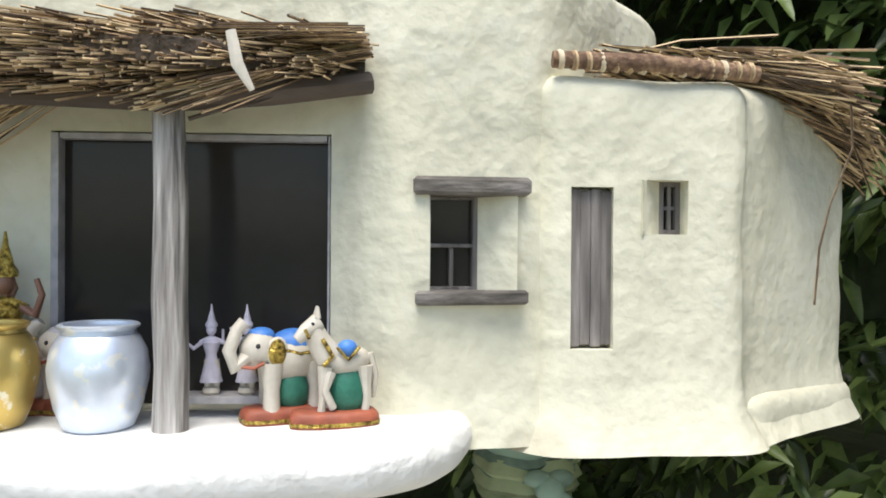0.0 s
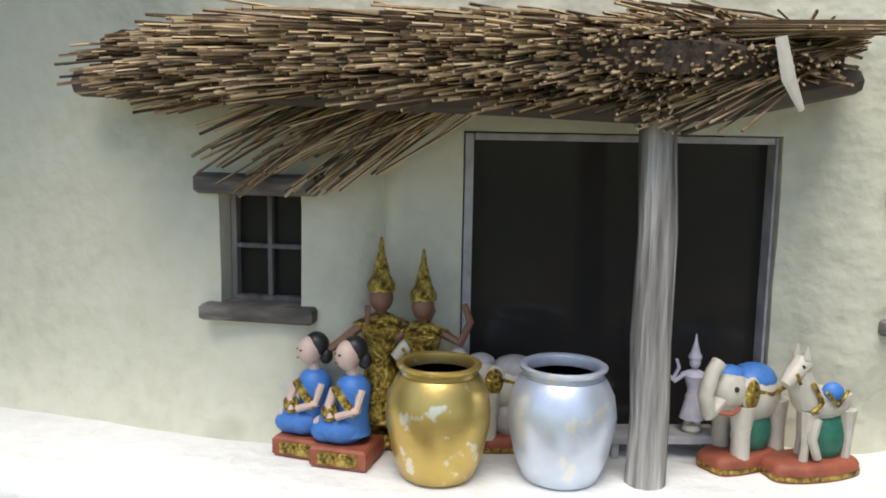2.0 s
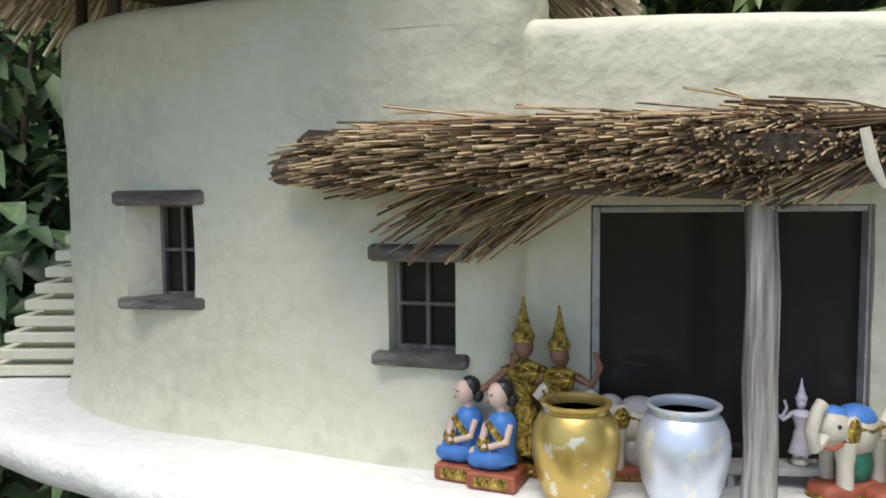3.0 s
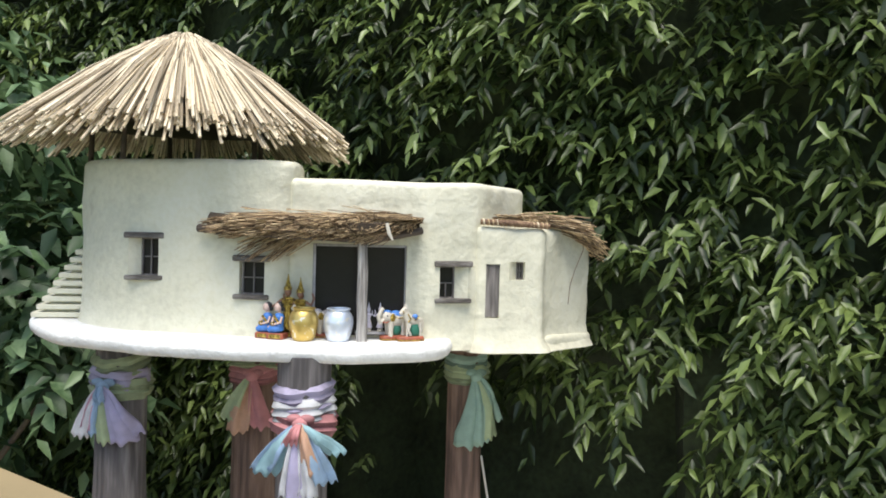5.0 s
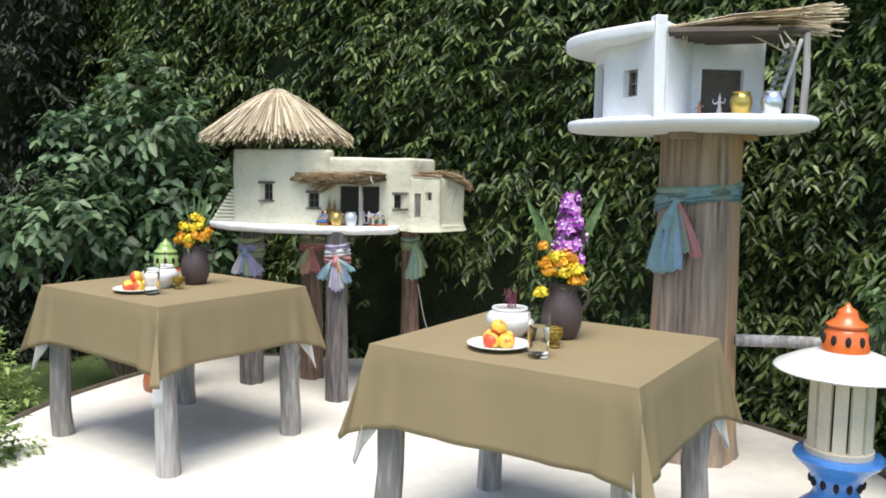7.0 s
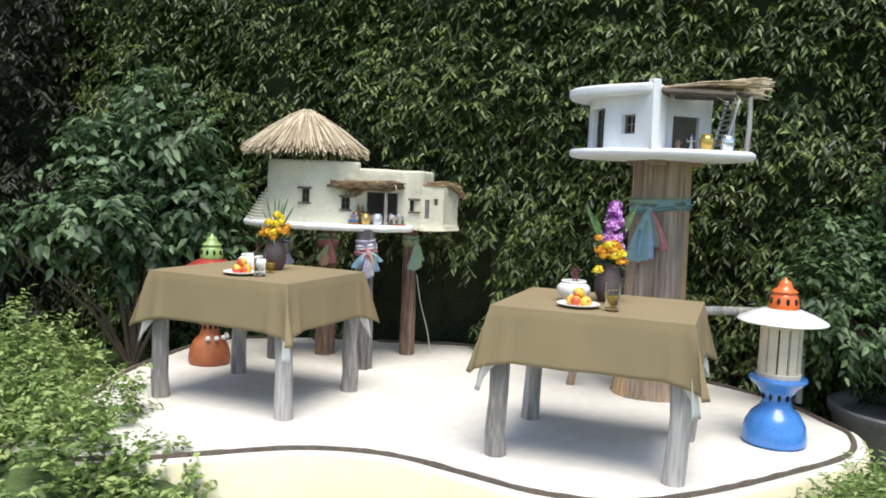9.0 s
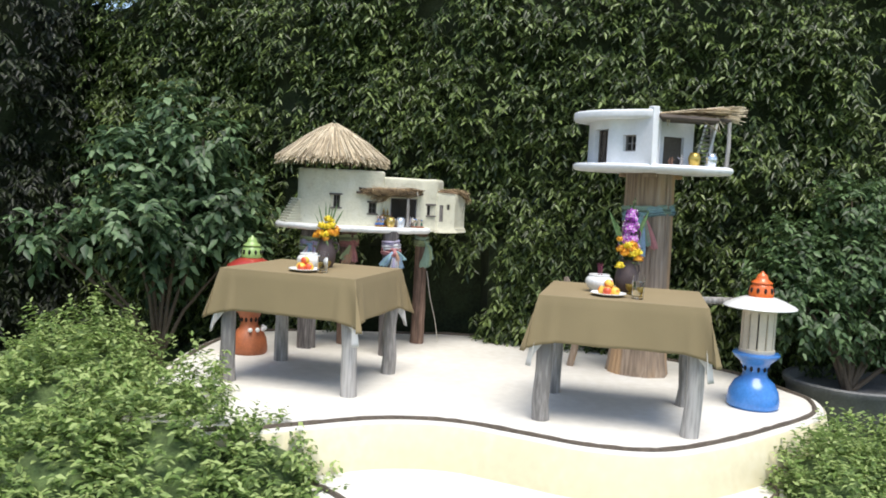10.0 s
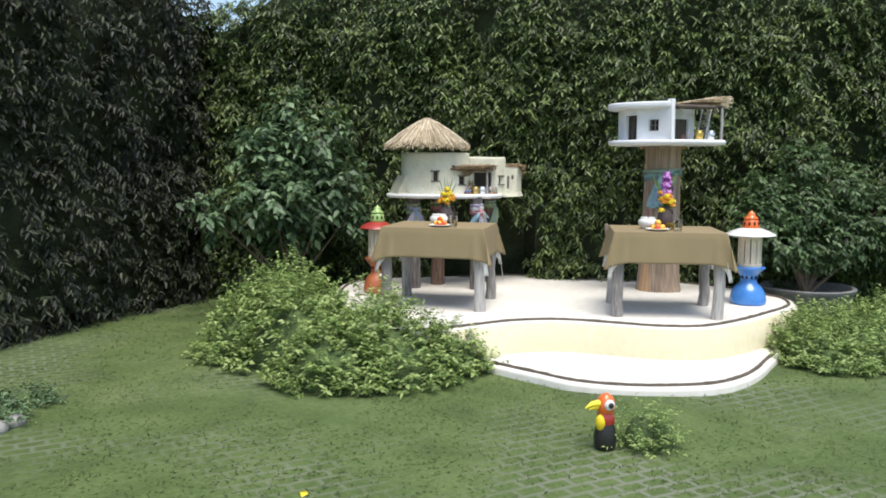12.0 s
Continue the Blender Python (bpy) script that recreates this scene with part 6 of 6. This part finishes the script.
drinking_glass(-0.335, -2.395)
drinking_glass(-1.075, -0.57)
for x, y in ((-0.195, -2.31), (-0.155, -2.265), (-0.925, -0.455)):
    gold_cup(x, y)


# ---- bushes and shrubs ----
def mound_bush(name, mounds, mat, per, leaf, label, kind="stuff"):
    ob = thing(name, label, "bush", kind=kind)
    roots, heads = [], []
    for cx, cy, r, h in mounds:
        n = int(per * (r / 0.5) ** 2)
        a = RNG.uniform(0, 2 * math.pi, n)
        q = np.sqrt(RNG.uniform(0, 1, n))
        zz = h * (1 - q ** 2.2) * RNG.uniform(0.7, 1.1, n)
        rough = np.array([1 + 0.35 * noise.noise(Vector((cx + math.cos(t) * 1.3, cy + math.sin(t) * 1.3, p * 2))) for t, p in zip(a, q)])
        p = np.stack([cx + r * q * rough * np.cos(a), cy + r * q * rough * np.sin(a), LAWN + np.maximum(0.02, zz * rough - 0.05)], 1)
        roots.append(p)
        heads.append(unit(np.stack([np.cos(a) * q, np.sin(a) * q, np.full(n, 0.75)], 1) + RNG.normal(0, 0.35, (n, 3))))
    roots, heads = np.concatenate(roots), np.concatenate(heads)
    pos, dr, nr_, ln, wd = sprigs(RNG, roots, heads, 9, 0.13, leaf, 0.9, 0.15)
    pos[:, 2] = np.maximum(pos[:, 2], LAWN + 0.01)
    leaf_mesh("foliage", pos, dr, nr_, ln, wd * 1.25, mat, ob, 0.2, 0.1)
    # added solid mounds whose dark colour stands for shade among the leaves
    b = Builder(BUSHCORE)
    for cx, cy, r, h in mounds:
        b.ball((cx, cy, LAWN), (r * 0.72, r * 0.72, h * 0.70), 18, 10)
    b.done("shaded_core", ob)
    return ob


mound_bush("variegated_bush", [(-2.74, -0.55, 0.46, 0.44), (-2.35, -0.75, 0.58, 0.50), (-1.98, -1.05, 0.38, 0.36), (-2.42, 0.10, 0.58, 0.64), (-2.12, 0.55, 0.56, 0.74), (-1.95, -0.25, 0.45, 0.58), (-1.75, 0.75, 0.4, 0.62), (-2.5, 0.62, 0.42, 0.54)], BUSH, 480, 0.048, "low spreading bush with pale variegated leaves on the lawn")
mound_bush("variegated_bush", [(0.15, -3.42, 0.36, 0.37), (-0.18, -3.52, 0.3, 0.30), (0.6, -3.45, 0.34, 0.36), (0.15, -3.78, 0.42, 0.33), (0.65, -3.78, 0.44, 0.38), (1.15, -4.0, 0.5, 0.38), (0.75, -4.3, 0.5, 0.38), (1.6, -4.45, 0.55, 0.38), (-0.25, -3.65, 0.28, 0.24)], BUSH, 520, 0.042, "low bush with pale variegated leaves beside the terrace")
mound_bush("small_bush", [(-2.90, -2.94, 0.13, 0.27), (-2.84, -3.03, 0.13, 0.22)], BUSH, 1300, 0.026, "small bush with tiny yellow flowers on the lawn")


def shrub(name, x, y, z0, clumps, mat, leaf, per, label, limbs=True):
    ob = thing(name, label, "shrub", x, y, z0)
    for i, (cx, cy, cz, r) in enumerate(clumps):
        if limbs:
            b = Builder(TWIG)
            b.tube([(0.02 * math.sin(i), 0.02 * math.cos(i), 0), (cx * 0.3, cy * 0.3, cz * 0.45), (cx * 0.8, cy * 0.8, cz * 0.85), (cx, cy, cz)], [0.022, 0.015, 0.009, 0.005], 7)
            b.done("limb", ob)
    pos_, head_ = [], []
    for cx, cy, cz, r in clumps:
        n = int(per * (r / 0.3) ** 2)
        dv = unit(RNG.normal(0, 1, (n, 3)))
        pos_.append(np.array([cx, cy, cz]) + dv * (r * RNG.uniform(0.25, 0.85, n) ** 0.7)[:, None] * np.array([1, 1, 0.75]))
        head_.append(unit(dv + np.array([0, 0, 0.15])))
    pos, dr, nr_, ln, wd = sprigs(RNG, np.concatenate(pos_), np.concatenate(head_), 6, leaf * 2.4, leaf, 0.9, 0.5)
    leaf_mesh("crown", pos, dr, nr_, ln, wd * 1.5, mat, ob, 0.15, 0.2)
    return ob


shrub("leafy_shrub", -0.70, 1.75, LAWN, [(0.05, -0.05, 1.2, 0.34), (0.3, 0.1, 1.55, 0.36), (0.22, -0.25, 1.95, 0.26), (-0.15, 0.15, 1.75, 0.34), (-0.35, -0.05, 1.3, 0.33), (0.35, -0.35, 1.4, 0.32), (0.48, -0.45, 1.05, 0.22), (0.1, 0.05, 0.8, 0.2), (-0.75, 0.25, 1.12, 0.16), (-0.95, 0.3, 1.14, 0.12), (0.15, 0.1, 2.25, 0.16)], SHRUB, 0.095, 95, "broad-leaved green shrub growing before the hedge")
pot = thing("plant_pot", "wide dark grey cement pot on the lawn", "pot", 2.0, -3.14, LAWN)
b = Builder(GREYPOT)
b.lathe([(0.32, 0), (0.36, 0.01), (0.43, 0.15), (0.46, 0.29), (0.48, 0.31), (0.485, 0.345), (0.47, 0.355), (0.44, 0.35), (0.42, 0.28), (0, 0.27)], seg=48)
b.done("pot_body", pot)
shrub("potted_shrub", 2.0, -3.12, LAWN + 0.25, [(0.05, 0.05, 0.5, 0.30), (-0.35, 0.25, 0.65, 0.34), (0.3, -0.3, 0.7, 0.4), (0.0, 0.1, 1.0, 0.36), (-0.25, 0.4, 1.1, 0.28), (0.35, -0.2, 1.2, 0.34), (0.1, 0.1, 1.45, 0.26), (-0.45, 0.45, 0.85, 0.25), (0.5, -0.6, 0.9, 0.4), (0.7, -0.9, 0.6, 0.4)], POTLEAF, 0.06, 150, "feathery green shrub growing in a cement pot")

# ---- small things ----
b = Builder(BLACK)
b.lathe([(0.05, 0), (0.062, 0.02), (0.066, 0.08), (0.055, 0.13), (0.05, 0.15)], seg=24)
b.use(MARIYELLOW).ball((-0.035, -0.02, 0.16), (0.03, 0.035, 0.05))
b.use(REDGLAZE).ball((0, 0, 0.17), (0.055, 0.05, 0.07))
b.use(ORANGEGLAZE).ball((0.0, 0, 0.255), (0.055, 0.052, 0.072))
b.use(MARIYELLOW).tube([(-0.04, -0.01, 0.27), (-0.085, -0.015, 0.268), (-0.125, -0.018, 0.245)], [0.022, 0.016, 0.004], 10)
b.tube([(-0.04, -0.01, 0.25), (-0.08, -0.015, 0.246), (-0.105, -0.018, 0.236)], [0.015, 0.011, 0.003], 10)
b.use(CERAMIC).ball((0.008, -0.046, 0.268), (0.03, 0.016, 0.032))
b.use(BLACK).ball((0.012, -0.058, 0.268), (0.017, 0.008, 0.018))
tagged(b.done("bird_ornament", m=pose(-3.05, -2.78, LAWN, 0, 0, -52)), "glazed red bird ornament with yellow beak on the lawn", "ornament")
b = Builder(WHITEP)
p3 = PILLARS[2][0]
b.tube(smooth_line([(p3[0] + 0.02, p3[1] - 0.058, 0.62), (p3[0] + 0.06, p3[1] - 0.075, 0.4), (p3[0] + 0.13, p3[1] - 0.09, 0.18), (p3[0] + 0.16, p3[1] - 0.1, 0.006)], 5), 0.0035, 6)
tagged(b.done("power_cord", ), "thin white cable hanging beside a log pillar", "cable")
b = Builder(TRUNKWOOD)
b.tube(smooth_line([(0.88, -1.35, 0.0), (0.86, -1.40, 0.25), (0.80, -1.36, 0.50), (0.77, -1.33, 0.70)], 4), [0.028] * 12 + [0.015], 9)
tagged(b.done("dry_branch"), "bare grey brown branch leaning by the trunk", "branch")
b = Builder(LOGWOOD)
b.tube(smooth_line([(1.15, -2.02, 0.58), (1.45, -2.30, 0.585), (1.80, -2.62, 0.575)], 5), 0.028, 9)
for x, y in ((1.72, -2.55),):
    b.tube([(x, y, 0.0), (x, y, 0.57)], 0.022, 8)
tagged(b.done("log_rail"), "weathered low log rail behind the terrace", "rail")
b = Builder(MARIYELLOW)
b.add([(-0.03, 0, 0), (0, -0.022, 0.006), (0.035, 0, 0.003), (0, 0.022, 0.01)], [(0, 1, 2, 3)])
fl = b.done("fallen_leaf", m=pose(-4.58, -1.86, LAWN + 0.055, 0, 0, 20))
fl.modifiers.new("thickness", "SOLIDIFY").thickness = 0.002
tagged(fl, "fallen yellow leaf lying on the grass", "leaf")
mound_bush("edging_plants", [(-4.7, 0.72, 0.28, 0.12), (-4.3, 0.85, 0.2, 0.09)], SHRUB, 420, 0.035, "low clump of plants beside stones at the lawn's edge")
for i, (x, y, r) in enumerate(((-4.62, 0.46, 0.07), (-4.75, 0.42, 0.08))):
    b = Builder(STONE)
    b.ball((0, 0, 0), (r, r * 0.75, 0.05), 12, 8)
    tagged(b.done("edging_stone", m=pose(x, y, LAWN + 0.01, 0, 0, 40 * i)), "flat grey stone at the lawn's edge", "stone", "edging stones")
